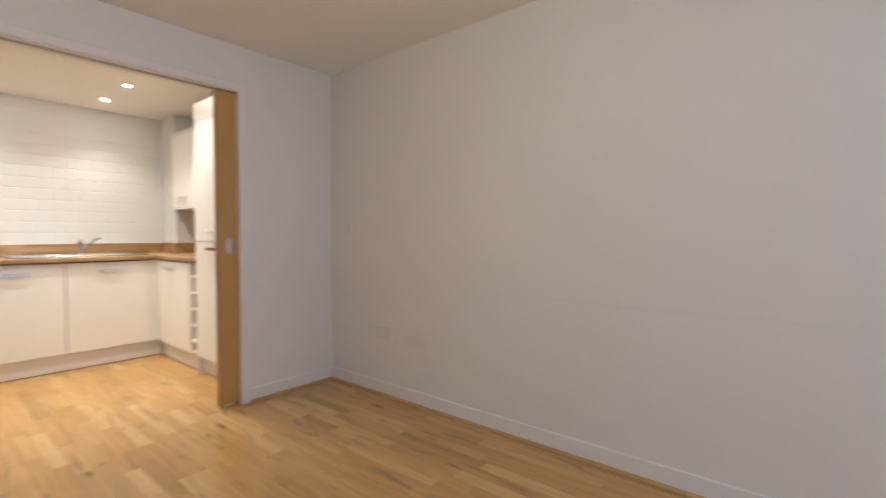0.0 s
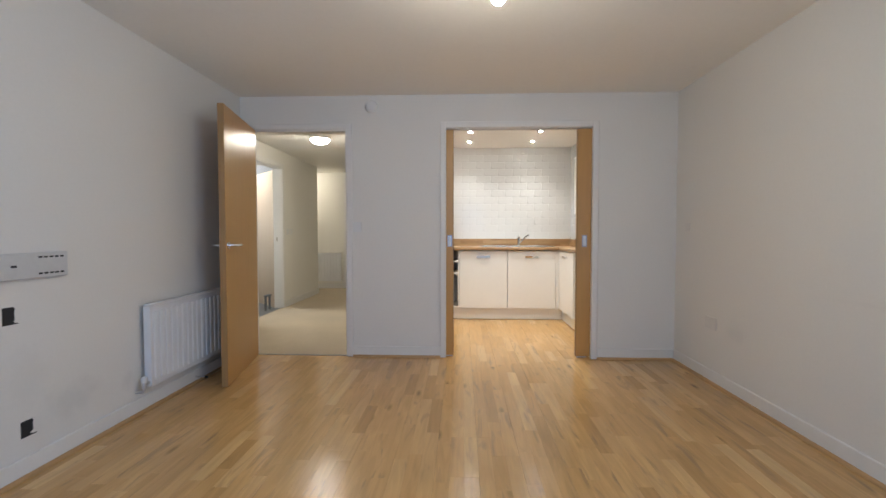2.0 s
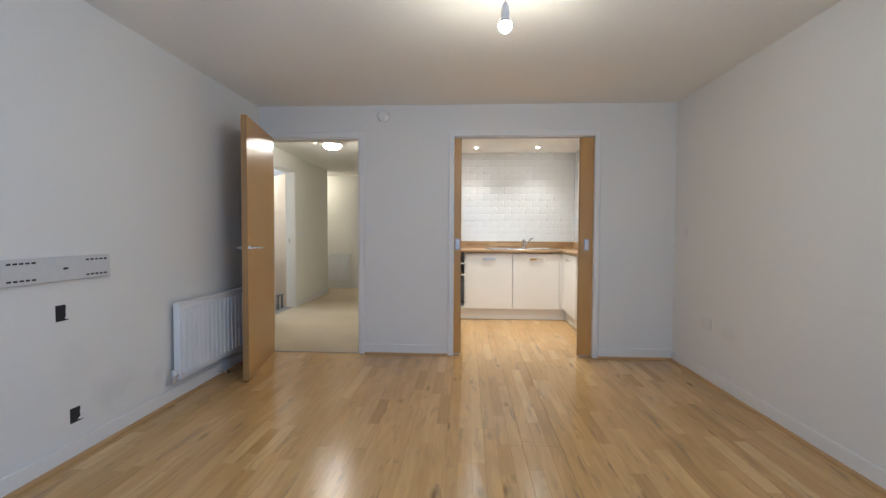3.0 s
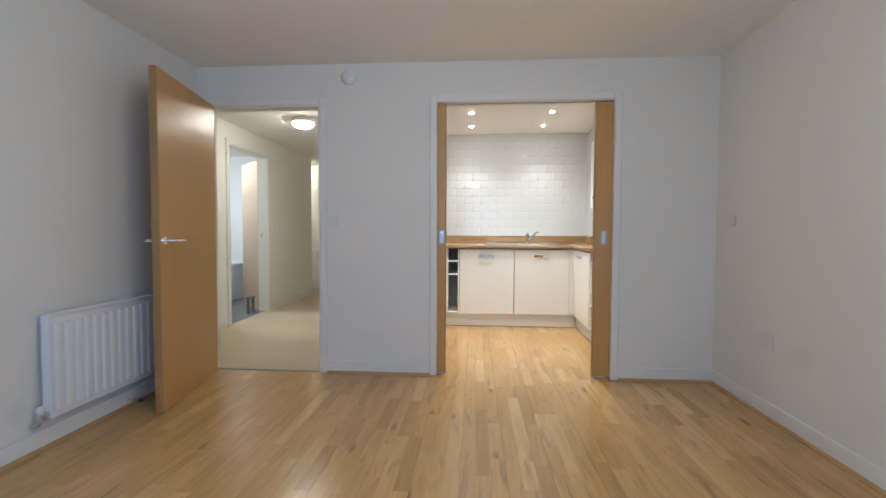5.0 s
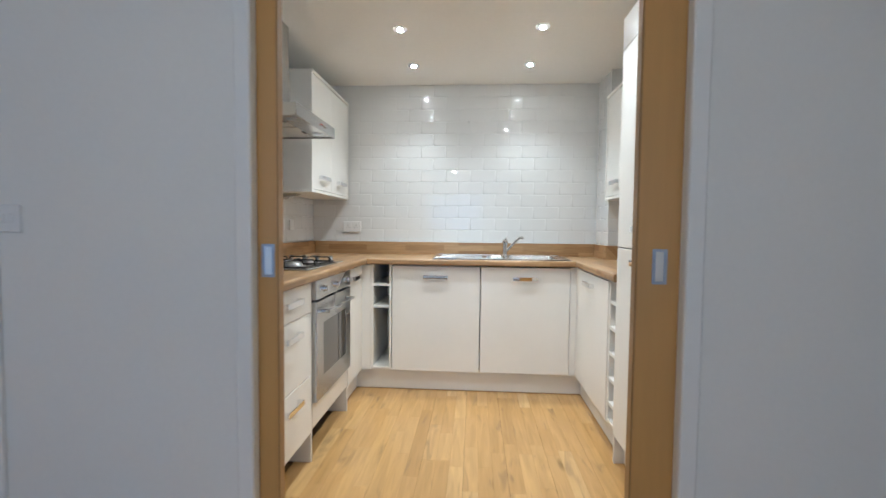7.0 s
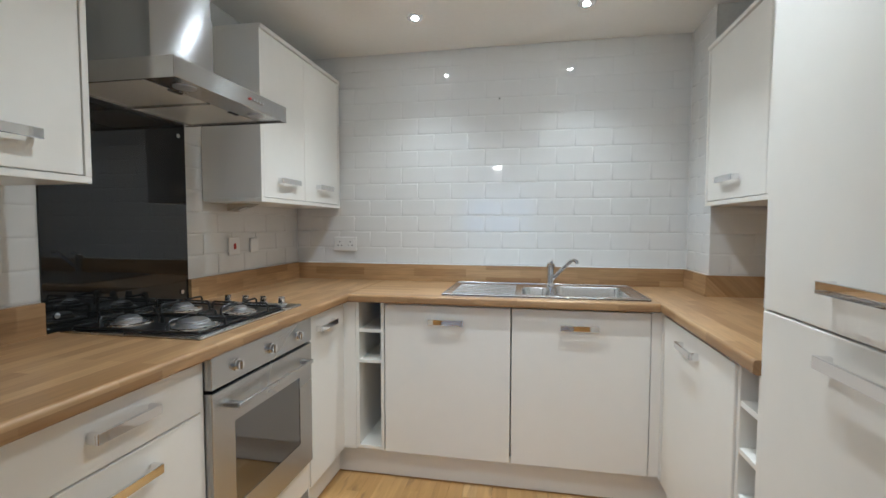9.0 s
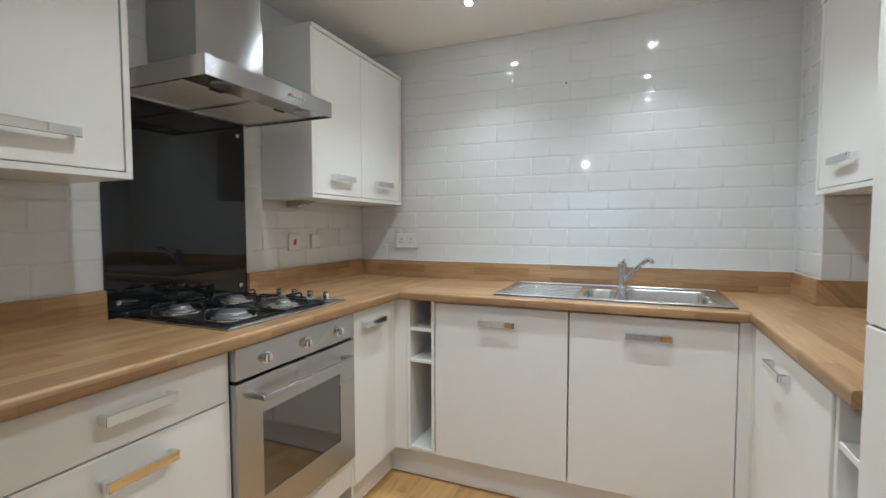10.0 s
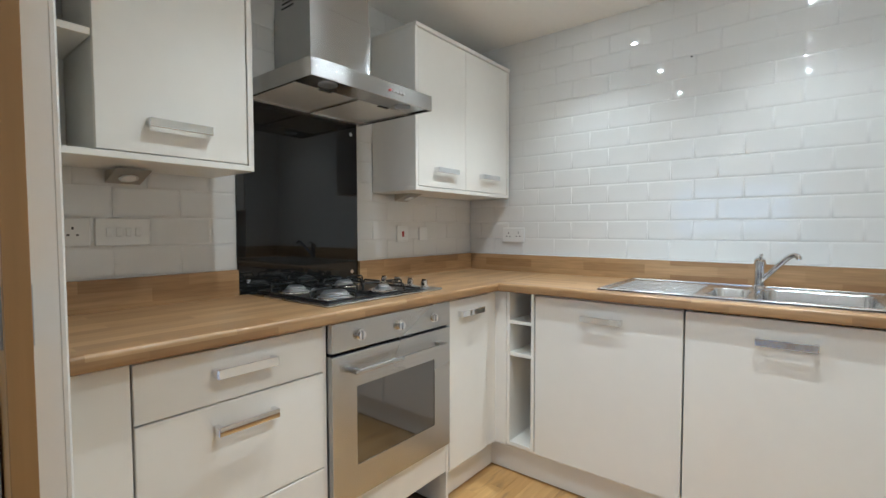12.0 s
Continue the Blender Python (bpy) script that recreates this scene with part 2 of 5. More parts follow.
M_STEELX = mat("brushed_steel_flat", (0.52, 0.515, 0.50), 0.26, 1.0, noise_scale=3, vary=0.06, stretch=(2, 160, 160), bump=0.04, bump_scale=4)
M_SINK = mat("sink_steel", (0.62, 0.62, 0.61), 0.24, 1.0, noise_scale=25, vary=0.05, bump=0.03, bump_scale=60)
for steel in (M_STEEL, M_STEELX):
    nt = steel.node_tree
    tg = nt.nodes.new("ShaderNodeTangent")
    tg.direction_type, tg.axis = "RADIAL", "Z"
    sb_ = nt.nodes["Principled BSDF"]
    nt.links.new(tg.outputs[0], sb_.inputs["Tangent"])
    sb_.inputs["Anisotropic"].default_value, sb_.inputs["Anisotropic Rotation"].default_value = 0.95, 0.25
M_FILTER = mat("filter_mesh", (0.80, 0.80, 0.77), 0.42, 0.35, noise_scale=300, vary=0.2, bump=0.5, bump_scale=500)
M_BGLASS = mat("black_glass", (0.010, 0.010, 0.0095), 0.03)
M_BGLASS.node_tree.nodes["Principled BSDF"].inputs["IOR"].default_value = 1.48
M_OGLASS = mat("oven_glass", (0.02, 0.019, 0.017), 0.04, noise_scale=4, vary=0.1)
M_OGLASS.node_tree.nodes["Principled BSDF"].inputs["IOR"].default_value = 2.4
M_IRON = mat("black_enamel", (0.012, 0.012, 0.012), 0.3, noise_scale=60, vary=0.2, bump=0.1)
M_DARK = mat("dark_gap", (0.02, 0.02, 0.02), 0.8)
M_DOOR = mat("door_veneer", (0.54, 0.30, 0.096), 0.36, noise_scale=2.2, vary=0.07, stretch=(18, 18, 1.4), bump=0.03, bump_scale=6)
M_DOORE = mat("door_lipping", (0.34, 0.19, 0.07), 0.45, noise_scale=2.5, vary=0.09, stretch=(30, 30, 1.5))
M_BEAD = mat("oak_bead", (0.47, 0.275, 0.115), 0.4, noise_scale=8, vary=0.12, stretch=(3, 3, 30))
M_CARPET = mat("carpet", (0.53, 0.44, 0.315), 0.97, noise_scale=140, vary=0.18, bump=0.9, bump_scale=320)
M_PLASTIC = mat("white_plastic", (0.74, 0.735, 0.71), 0.35, noise_scale=10, vary=0.02)
M_RED = mat("red_plastic", (0.42, 0.035, 0.025), 0.4)
M_RAD = mat("radiator_enamel", (0.80, 0.80, 0.80), 0.3, noise_scale=20, vary=0.02)
M_BRKT = mat("bracket_powder", (0.62, 0.62, 0.61), 0.45, 0.2, noise_scale=50, vary=0.05)
M_HANDLE = mat("polished_handle", (0.82, 0.82, 0.83), 0.025, 1.0, noise_scale=12, vary=0.02)
# on the light housings the brown stands for the worktop's reflection
M_HOUSE = mat("brown_tinted_steel", (0.44, 0.39, 0.32), 0.32, 1.0, noise_scale=25, vary=0.05)
M_ALU = mat("brushed_alu", (0.62, 0.62, 0.63), 0.3, 0.9, noise_scale=20, vary=0.05)
M_PULL = mat("satin_pull", (0.40, 0.42, 0.46), 0.38, 1.0, noise_scale=20, vary=0.05)
M_PALE = mat("pale_veneer", (0.54, 0.42, 0.29), 0.4, noise_scale=2.2, vary=0.05, stretch=(18, 18, 1.4))
M_STRIP = mat("threshold_metal", (0.42, 0.38, 0.32), 0.5, 0.6, noise_scale=30, vary=0.1)
M_SUB = mat("subfloor", (0.19, 0.115, 0.05), 0.9)
M_GREYF = mat("grey_vinyl", (0.16, 0.16, 0.16), 0.4, noise_scale=9, vary=0.15)
M_BATH = mat("bath_acrylic", (0.82, 0.83, 0.84), 0.15, noise_scale=6, vary=0.02)
M_GROUND = mat("outside_ground", (0.16, 0.16, 0.13), 0.9, noise_scale=3, vary=0.2)
M_WOODX, M_WOODY = staves("worktop_laminate_long", 0), staves("worktop_laminate_cross", 1)
M_OAK, M_OAKI = oak("oak_strip", True), oak("oak_strip_joined", False)
M_SPOT = glow("spot_glow", (1.0, 0.985, 0.94), SPOT)
M_BULB = glow("bulb_glow", (1.0, 0.90, 0.735), BULB)
M_HALLG = glow("hall_lamp_glow", (1.0, 0.91, 0.76), HALL)
# glow of the added lamp hidden in the hall recess
M_RECESSG = glow("added_recess_glow", (1.0, 0.91, 0.76), HALL * 0.27)
M_BATHG = glow("bath_lamp_glow", (0.95, 0.975, 1.0), BATH)
M_GLASS = bpy.data.materials.new("window_glass")
M_GLASS.use_nodes = True
gb = M_GLASS.node_tree.nodes["Principled BSDF"]
gb.inputs["Transmission Weight"].default_value, gb.inputs["Roughness"].default_value, gb.inputs["IOR"].default_value = 1.0, 0.0, 1.45


# ---- building helpers ----
def cub(bm, x0, x1, y0, y1, z0, z1, bevel=0.0, seg=1):
    x0, x1, y0, y1, z0, z1 = min(x0, x1), max(x0, x1), min(y0, y1), max(y0, y1), min(z0, z1), max(z0, z1)
    r = bmesh.ops.create_cube(bm, size=1, matrix=Matrix.LocRotScale(((x0 + x1) / 2, (y0 + y1) / 2, (z0 + z1) / 2), None, (x1 - x0, y1 - y0, z1 - z0)))
    if bevel:
        edges = {e for v in r["verts"] for e in v.link_edges}
        bmesh.ops.bevel(bm, geom=list(edges), offset=bevel, segments=seg, profile=0.5, affect="EDGES")
    return bm


def block(x0, x1, y0, y1, z0, z1, bevel=0.0, seg=1):
    return cub(bmesh.new(), x0, x1, y0, y1, z0, z1, bevel, seg)


def cyl(bm, p, r, h, axis="z", r2=None, n=24, caps=True):
    turn = {"z": Matrix.Identity(4), "x": pose(0, 0, 0, 0, 90, 0), "y": pose(0, 0, 0, 90, 0, 0)}[axis]
    bmesh.ops.create_cone(bm, cap_ends=caps, segments=n, radius1=r, radius2=r if r2 is None else r2, depth=h, matrix=Matrix.Translation(p) @ turn)
    return bm


def tube(bm, pts, r, n=10):
    pts = [Vector(p) for p in pts]
    rings = []
    for i, p in enumerate(pts):
        d = (pts[min(i + 1, len(pts) - 1)] - pts[max(i - 1, 0)]).normalized()
        u = d.cross(Vector((0.13, 0.27, 0.95))).normalized()
        v = d.cross(u)
        rings.append([bm.verts.new(p + r * (math.cos(a) * u + math.sin(a) * v)) for a in [2 * math.pi * k / n for k in range(n)]])
    for a, b in zip(rings, rings[1:]):
        for k in range(n):
            bm.faces.new((a[k], a[(k + 1) % n], b[(k + 1) % n], b[k]))
    bm.faces.new(rings[0][::-1])
    bm.faces.new(rings[-1])
    return bm


def lathe(bm, p, prof, n=32):
    """Turns (radius, height) pairs round the upright through p."""
    rings = []
    for r, z in prof:
        rings.append([bm.verts.new((p[0] + r * math.cos(2 * math.pi * k / n), p[1] + r * math.sin(2 * math.pi * k / n), p[2] + z)) for k in range(n)])
    for a, b in zip(rings, rings[1:]):
        for k in range(n):
            bm.faces.new((a[k], a[(k + 1) % n], b[(k + 1) % n], b[k]))
    bm.faces.new(rings[0][::-1])
    bm.faces.new(rings[-1])
    return bm


def to_mesh(name, bm, material, smooth=False):
    me = bpy.data.meshes.new(name)
    bmesh.ops.recalc_face_normals(bm, faces=bm.faces)
    bm.to_mesh(me)
    bm.free()
    me.materials.append(material)
    if smooth:
        me.shade_smooth()
        me.set_sharp_from_angle(angle=radians(35))
    return me


def thing(name, at, label, category, group=""):
    ob = new(name)
    ob.empty_display_size = 0.05
    ob.matrix_basis = Matrix.Translation(at)
    return tagged(ob, label, category, group)


def part(name, bm, material, parent, label="", smooth=False):
    ob = new(name, to_mesh(name, bm, material, smooth))
    ob.parent = parent
    if parent.type == "EMPTY":
        ob.matrix_parent_inverse = parent.matrix_basis.inverted()
    return tagged(ob, label)


def single(name, bm, material, label, category, group="", smooth=False):
    return tagged(new(name, to_mesh(name, bm, material, smooth)), label, category, group)


def struct(name, bm, material, label="", smooth=False):
    return tagged(new(name, to_mesh(name, bm, material, smooth)), label, "", "", "structure")


def boxes(material_boxes):
    bm = bmesh.new()
    for b in material_boxes:
        cub(bm, *b)
    return bm


# ---- structure ----
HD0, HD1, HDZ = -1.005, -0.17, 1.992      # hall doorway
KO0, KO1, KOZ = 0.70, 1.955, 1.995        # kitchen opening
T = 0.12
struct("wall_west", boxes([
    (XW1, XW0, YL - T, HD0 - 0.05, 0, 2.6), (XW0 - 0.042, XW0, HD0 - 0.05, HD0, 0, 2.6), (XW1, XW0 - 0.042, HD0 - 0.05, HD0, HDZ, 2.6), (XW1, XW0, HD0, HD1, HDZ, 2.6), (XW1, XW0, HD1, 0.15, 0, 2.6), (XW1, XW0 - 0.067, 0.15, KO0 - 0.028, 0, 2.6), (XW0 - 0.028, XW0, 0.15, KO0 - 0.028, 0, 2.6),
    (XW1, XW0, KO0 - 0.028, KO1 + 0.028, KOZ + 0.03, 2.6), (XW1, XW0 - 0.067, KO1 + 0.028, 2.5, 0, 2.6), (XW0 - 0.028, XW0, KO1 + 0.028, 2.5, 0, 2.6), (XW1, XW0, 2.5, YR + T, 0, 2.6)]), M_WALL, "warm white painted wall between living room and kitchen")
GX0, GX1, GZ = 1.05, 2.45, 2.08     # added, unseen glazed door in the side wall
SX_0, SX_1, SZ_0, SZ_1 = 1.33, 2.57, 0.92, 1.98     # added, unseen window in the south wall
struct("wall_south", boxes([(XW0, SX_0, YL - T, YL, 0, 2.6), (SX_1, XE, YL - T, YL, 0, 2.6), (SX_0, SX_1, YL - T, YL, 0, SZ_0), (SX_0, SX_1, YL - T, YL, SZ_1, 2.6)]), M_WALLS, "warm white painted living room wall with smudges")
struct("wall_north", boxes([(KB - T, GX0, YR, YR + T, 0, 2.6), (GX0, GX1, YR, YR + T, GZ, 2.6), (GX1, XE, YR, YR + T, 0, 2.6)]), M_WALLN, "warm white painted wall with a faint scuff line")
WY0, WY1, WZ0, WZ1 = -0.55, 1.50, 1.05, 1.97
struct("wall_east", boxes([(XE, XE + 0.25, YL - T, WY0, 0, 2.6), (XE, XE + 0.25, WY1, YR + T, 0, 2.6), (XE, XE + 0.25, WY0, WY1, 0, WZ0), (XE, XE + 0.25, WY0, WY1, WZ1, 2.6)]), M_WALL, "white painted window wall")
struct("wall_kitchen_back", boxes([(KB - T, KB - 0.001, -0.05, YR, 0, 2.6)]), M_GROUT, "white grouted kitchen wall behind glazed tiles")
struct("wall_kitchen_side", boxes([(KB - T, XW1, -0.05, KL - 0.001, 0, 2.6)]), M_GROUT, "white grouted kitchen wall behind glazed tiles")
struct("wall_boxing", boxes([(KB - 0.003, -4.616, 2.307, YR, 0, KCEIL + 0.02)]), M_GROUT, "white tiled pipe boxing in the kitchen corner")
struct("ceiling_living", boxes([(XW0 - 0.05, XE + 0.2, YL - T, YR + T, LCEIL, LCEIL + 0.12)]), M_CEIL, "white painted living room ceiling")
struct("ceiling_kitchen", boxes([(KB - T, XW1 + 0.03, -0.05, YR + T, KCEIL, KCEIL + 0.1)]), M_CEIL, "white painted kitchen ceiling")

# hall, bathroom and bedroom shell
HY = -1.75
struct("wall_hall_south", boxes([
    (-3.02, XW1 + 0.05, HY - T, HY, 0, 2.4), (-3.86, -3.02, HY - T, HY, 2.02, 2.4), (-4.20, -3.86, HY - T, HY, 0, 2.4),
    (-5.13, -4.20, HY - T, HY, 2.02, 2.4), (-6.75, -5.13, HY - T, HY, 0, 2.4)]), M_HALL, "cream painted hall wall with two doorways")
struct("wall_hall_north", boxes([(-7.6, KB - T, -0.05, 0.07, 0, 2.4)]), M_HALL, "cream painted hall wall")
struct("wall_hall_face", boxes([(KB - T, XW1, -0.062, -0.052, 0, 2.4)]), M_HALL, "cream painted hall wall")
struct("wall_hall_end", boxes([(-7.62, -7.5, -3.0, 0.07, 0, 2.4)]), M_HALL, "cream painted end wall of the hall")
struct("wall_hall_recess", boxes([(-7.5, -6.75, -2.75, -2.63, 0, 2.4), (-6.75, -6.63, -2.75, HY - T, 0, 2.4)]), M_HALL, "cream painted wall of the hall recess")
struct("ceiling_hall", boxes([(-7.6, XW1 + 0.02, -4.2, -0.05, 2.26, 2.36)]), M_CEIL, "white painted hall ceiling")
struct("wall_bathroom", boxes([(-6.63, -6.5, -3.45, HY - T, 0, 2.26), (-6.5, -4.0, -3.45, -3.33, 0, 2.26), (-4.12, -4.0, -3.33, HY - T, 0, 2.26)]), M_BATH, "white bathroom walls")
struct("wall_bedroom", boxes([(-4.0, -2.2, -4.2, -4.1, 0, 2.26), (-2.4, -2.28, -4.1, HY - T, 0, 2.26), (-2.755, -2.635, HY - T, YL - T, 0, 2.4)]), M_WALL, "white painted bedroom walls")
struct("floor_hall", block(-7.5, XW0 - 0.03, -2.63, -0.05, -0.03, 0.004), M_CARPET, "beige cut-pile hall carpet")
struct("floor_bedroom", block(-4.0, -2.4, -4.1, HY - 0.06, -0.03, 0.005), M_CARPET, "beige bedroom carpet")
struct("floor_bathroom", block(-6.5, -4.12, -3.33, HY - 0.03, -0.03, 0.0065), M_GREYF, "dark grey bathroom floor")
struct("threshold", block(XW0 - 0.035, XW0 - 0.005, HD0, HD1, -0.01, 0.007, 0.003), M_STRIP, "aluminium carpet threshold strip in the doorway")
struct("subfloor", block(KB, XE, YL - 0.02, YR + 0.02, -0.06, -0.014), M_SUB, "dark board under the wood floor")
struct("ground", block(-60, 60, -60, 60, -3.2, -3.0), M_GROUND, "grey green ground outside")


def skirting(name, x0, x1, y0, y1, top=0.095):
    """A white board with an oak bead at its foot; the board's longer side is its run."""
    struct(name, block(x0, x1, y0, y1, 0, top, 0.006, 2), M_TRIM, "white gloss painted skirting board")


SK = 0.014
skirting("baseboard_1", XW0, XW0 + SK, YL, HD0 - 0.055)
skirting("baseboard_2", XW0, XW0 + SK, HD1 + 0.05, KO0 - 0.05)
skirting("baseboard_3", XW0, XW0 + SK, KO1 + 0.05, YR)
skirting("baseboard_4", XW0 + SK, XE, YL, YL + SK)
skirting("baseboard_5", XW0 + SK, GX0 - 0.01, YR - SK, YR)
skirting("baseboard_6", -4.125, -3.93, HY, HY + SK, 0.1)
skirting("baseboard_7", -6.75, -5.18, HY, HY + SK, 0.1)
skirting("baseboard_8", -7.5, -7.5 + SK, -2.63, -0.06, 0.1)


def bead(name, a, b, inward):
    """Quadrant oak bead along the skirting's foot from a to b."""
    a, b, w = Vector(a), Vector(b), Vector(inward)
    bm = bmesh.new()
    prof = [(0, 0), (0.018, 0), (0.0165, 0.008), (0.011, 0.0145), (0.004, 0.0178), (0, 0.018)]
    ends = [[bm.verts.new(p + w * d + Vector((0, 0, h))) for d, h in prof] for p in (a, b)]
    for k in range(len(prof)):
        j = (k + 1) % len(prof)
        bm.faces.new((ends[0][k], ends[0][j], ends[1][j], ends[1][k]))
    bm.faces.new(ends[0])
    bm.faces.new(ends[1][::-1])
    struct(name, bm, M_BEAD, "oak quadrant bead at the foot of the skirting")


bx = XW0 + SK
bead("trim_bead_1", (bx, HD1 + 0.05, 0), (bx, KO0 - 0.05, 0), (1, 0, 0))
bead("trim_bead_2", (bx, KO1 + 0.05, 0), (bx, YR - SK, 0), (1, 0, 0))
bead("trim_bead_3", (bx, YL + SK, 0), (XE, YL + SK, 0), (0, 1, 0))
bead("trim_bead_4", (bx, YR - SK, 0), (GX0 - 0.01, YR - SK, 0), (0, -1, 0))
bead("trim_bead_5", (bx, YL + SK, 0), (bx, HD0 - 0.055, 0), (1, 0, 0))


def frame_x(name, x, out, y0, y1, z, w=0.05, d=0.016):
    """Architrave round an opening in a wall of constant x."""
    bm = bmesh.new()
    cub(bm, x, x + out * d, y0 - w, y0, 0, z + w, 0.004)
    cub(bm, x, x + out * d, y1, y1 + w, 0, z + w, 0.004)
    cub(bm, x, x + out * d, y0, y1, z, z + w, 0.004)
    struct(name, bm, M_TRIM, "white gloss painted door architrave")


def frame_y(name, y, out, x0, x1, z, w=0.06, d=0.016):
    bm = bmesh.new()
    cub(bm, x0 - w, x0, y, y + out * d, 0, z + w, 0.004)
    cub(bm, x1, x1 + w, y, y + out * d, 0, z + w, 0.004)
    cub(bm, x0, x1, y, y + out * d, z, z + w, 0.004)
    struct(name, bm, M_TRIM, "white gloss painted door architrave")


frame_x("trim_hall_door", XW0, 1, HD0, HD1, HDZ)
frame_x("trim_kitchen_opening", XW0, 1, KO0, KO1, KOZ + 0.005)
frame_x("trim_kitchen_inside", XW1, -1, KO0, KO1, KOZ + 0.005, 0.045, 0.014)
frame_y("trim_bathroom", HY, 1, -5.13, -4.20, 2.02, 0.06)
frame_y("trim_bedroom", HY, 1, -3.86, -3.02, 2.02)
# linings
struct("trim_hall_lining", boxes([(XW0 - 0.046, XW0 + 0.002, HD0 - 0.02, HD0 + 0.012, 0, HDZ), (XW1 - 0.002, XW0 - 0.046, HD0 - 0.052, HD0 - 0.036, 0, HDZ), (XW1 - 0.002, XW0 + 0.002, HD1 - 0.012, HD1 + 0.02, 0, HDZ),
                                  (XW1 - 0.002, XW0 + 0.002, HD0 + 0.012, HD1 - 0.012, HDZ - 0.012, HDZ + 0.02),
                                  (XW1 + 0.02, XW0 - 0.05, HD1 - 0.024, HD1 - 0.012, 0, HDZ - 0.012)]), M_TRIM, "white door lining with a stop")
struct("trim_kitchen_lining", boxes([(XW1 - 0.002, XW0 - 0.069, KO0 - 0.03, KO0, 0, KOZ), (XW0 - 0.026, XW0 + 0.002, KO0 - 0.03, KO0, 0, KOZ),
                                     (XW1 - 0.002, XW0 - 0.069, KO1, KO1 + 0.03, 0, KOZ), (XW0 - 0.026, XW0 + 0.002, KO1, KO1 + 0.03, 0, KOZ),
                                     (XW1 - 0.002, XW0 - 0.069, KO0, KO1, KOZ, KOZ + 0.03), (XW0 - 0.026, XW0 + 0.002, KO0, KO1, KOZ, KOZ + 0.03)]), M_TRIM, "white lining of the sliding door opening")
struct("trim_track", block(XW0 - 0.069, XW0 - 0.026, KO0, KO1, KOZ + 0.012, KOZ + 0.03), M_DOORE, "brown sliding door track in the head")
struct("trim_bath_lining", boxes([(-4.21, -4.195, HY - T - 0.002, HY + 0.002, 0, 2.02), (-5.135, -5.118, HY - T - 0.002, HY + 0.002, 0, 2.02), (-5.118, -4.21, HY - T - 0.002, HY + 0.002, 2.008, 2.03)]), M_TRIM, "white door lining")
struct("trim_bed_lining", boxes([(-3.03, -3.015, HY - T - 0.002, HY + 0.002, 0, 2.02), (-3.865, -3.848, HY - T - 0.002, HY + 0.002, 0, 2.02), (-3.848, -3.03, HY - T - 0.002, HY + 0.002, 2.008, 2.03)]), M_TRIM, "white door lining")

# window behind the walk
win = tagged(new("window_1"), "white framed double living room window", "window", "", "structure")
win.matrix_basis = Matrix.Translation((XE + 0.1, (WY0 + WY1) / 2, WZ0))
bmw = bmesh.new()
for y in (WY0 + 0.03, (WY0 + WY1) / 2, WY1 - 0.03):
    cub(bmw, XE + 0.07, XE + 0.13, y - 0.03, y + 0.03, WZ0, WZ1, 0.004)
for z in (WZ0 + 0.03, WZ1 - 0.03):
    cub(bmw, XE + 0.072, XE + 0.128, WY0 + 0.06, WY1 - 0.06, z - 0.03, z + 0.03, 0.004)
part("window_frame", bmw, M_TRIM, win)
part("window_sill", block(XE - 0.05, XE + 0.07, WY0 - 0.05, WY1 + 0.05, WZ0 - 0.03, WZ0 - 0.001, 0.006), M_TRIM, win)
for a, b in ((WY0 + 0.06, (WY0 + WY1) / 2 - 0.03), ((WY0 + WY1) / 2 + 0.03, WY1 - 0.06)):
    p = part("pane", block(XE + 0.095, XE + 0.105, a, b, WZ0 + 0.06, WZ1 - 0.06), M_GLASS, win)
    p.visible_shadow = False


# glazed door out of view, added as a source for the side daylight
gd = tagged(new("fill_window_2"), "unseen glazed door added to let in fill daylight", "window", "", "structure")
gd.matrix_basis = Matrix.Translation(((GX0 + GX1) / 2, YR + 0.06, 0))
bmw = bmesh.new()
for x in (GX0 + 0.035, (GX0 + GX1) / 2, GX1 - 0.035):
    cub(bmw, x - 0.035, x + 0.035, YR + 0.03, YR + 0.09, 0.0, GZ, 0.004)
for z in (0.05, GZ - 0.04):
    cub(bmw, GX0 + 0.07, GX1 - 0.07, YR + 0.032, YR + 0.088, z - 0.04, z + 0.04, 0.004)
part("window_frame", bmw, M_TRIM, gd)
for a, b in ((GX0 + 0.07, (GX0 + GX1) / 2 - 0.035), ((GX0 + GX1) / 2 + 0.035, GX1 - 0.07)):
    p = part("pane", block(a, b, YR + 0.056, YR + 0.064, 0.09, GZ - 0.08), M_GLASS, gd)
    p.visible_shadow = False


# south window out of view, added only to bring in more daylight
tw = tagged(new("fill_window_3"), "unseen two-pane side window added for fill daylight", "window", "", "structure")
tw.matrix_basis = Matrix.Translation(((SX_0 + SX_1) / 2, YL - 0.06, SZ_0))
bmw = bmesh.new()
for x in (SX_0 + 0.03, (SX_0 + SX_1) / 2, SX_1 - 0.03):
    cub(bmw, x - 0.03, x + 0.03, YL - 0.09, YL - 0.03, SZ_0, SZ_1, 0.004)
for z in (SZ_0 + 0.03, SZ_1 - 0.03):
    cub(bmw, SX_0 + 0.06, SX_1 - 0.06, YL - 0.088, YL - 0.032, z - 0.03, z + 0.03, 0.004)
part("window_frame", bmw, M_TRIM, tw)
part("window_sill", block(SX_0 - 0.04, SX_1 + 0.04, YL - 0.03, YL + 0.04, SZ_0 - 0.03, SZ_0 - 0.001, 0.006), M_TRIM, tw)
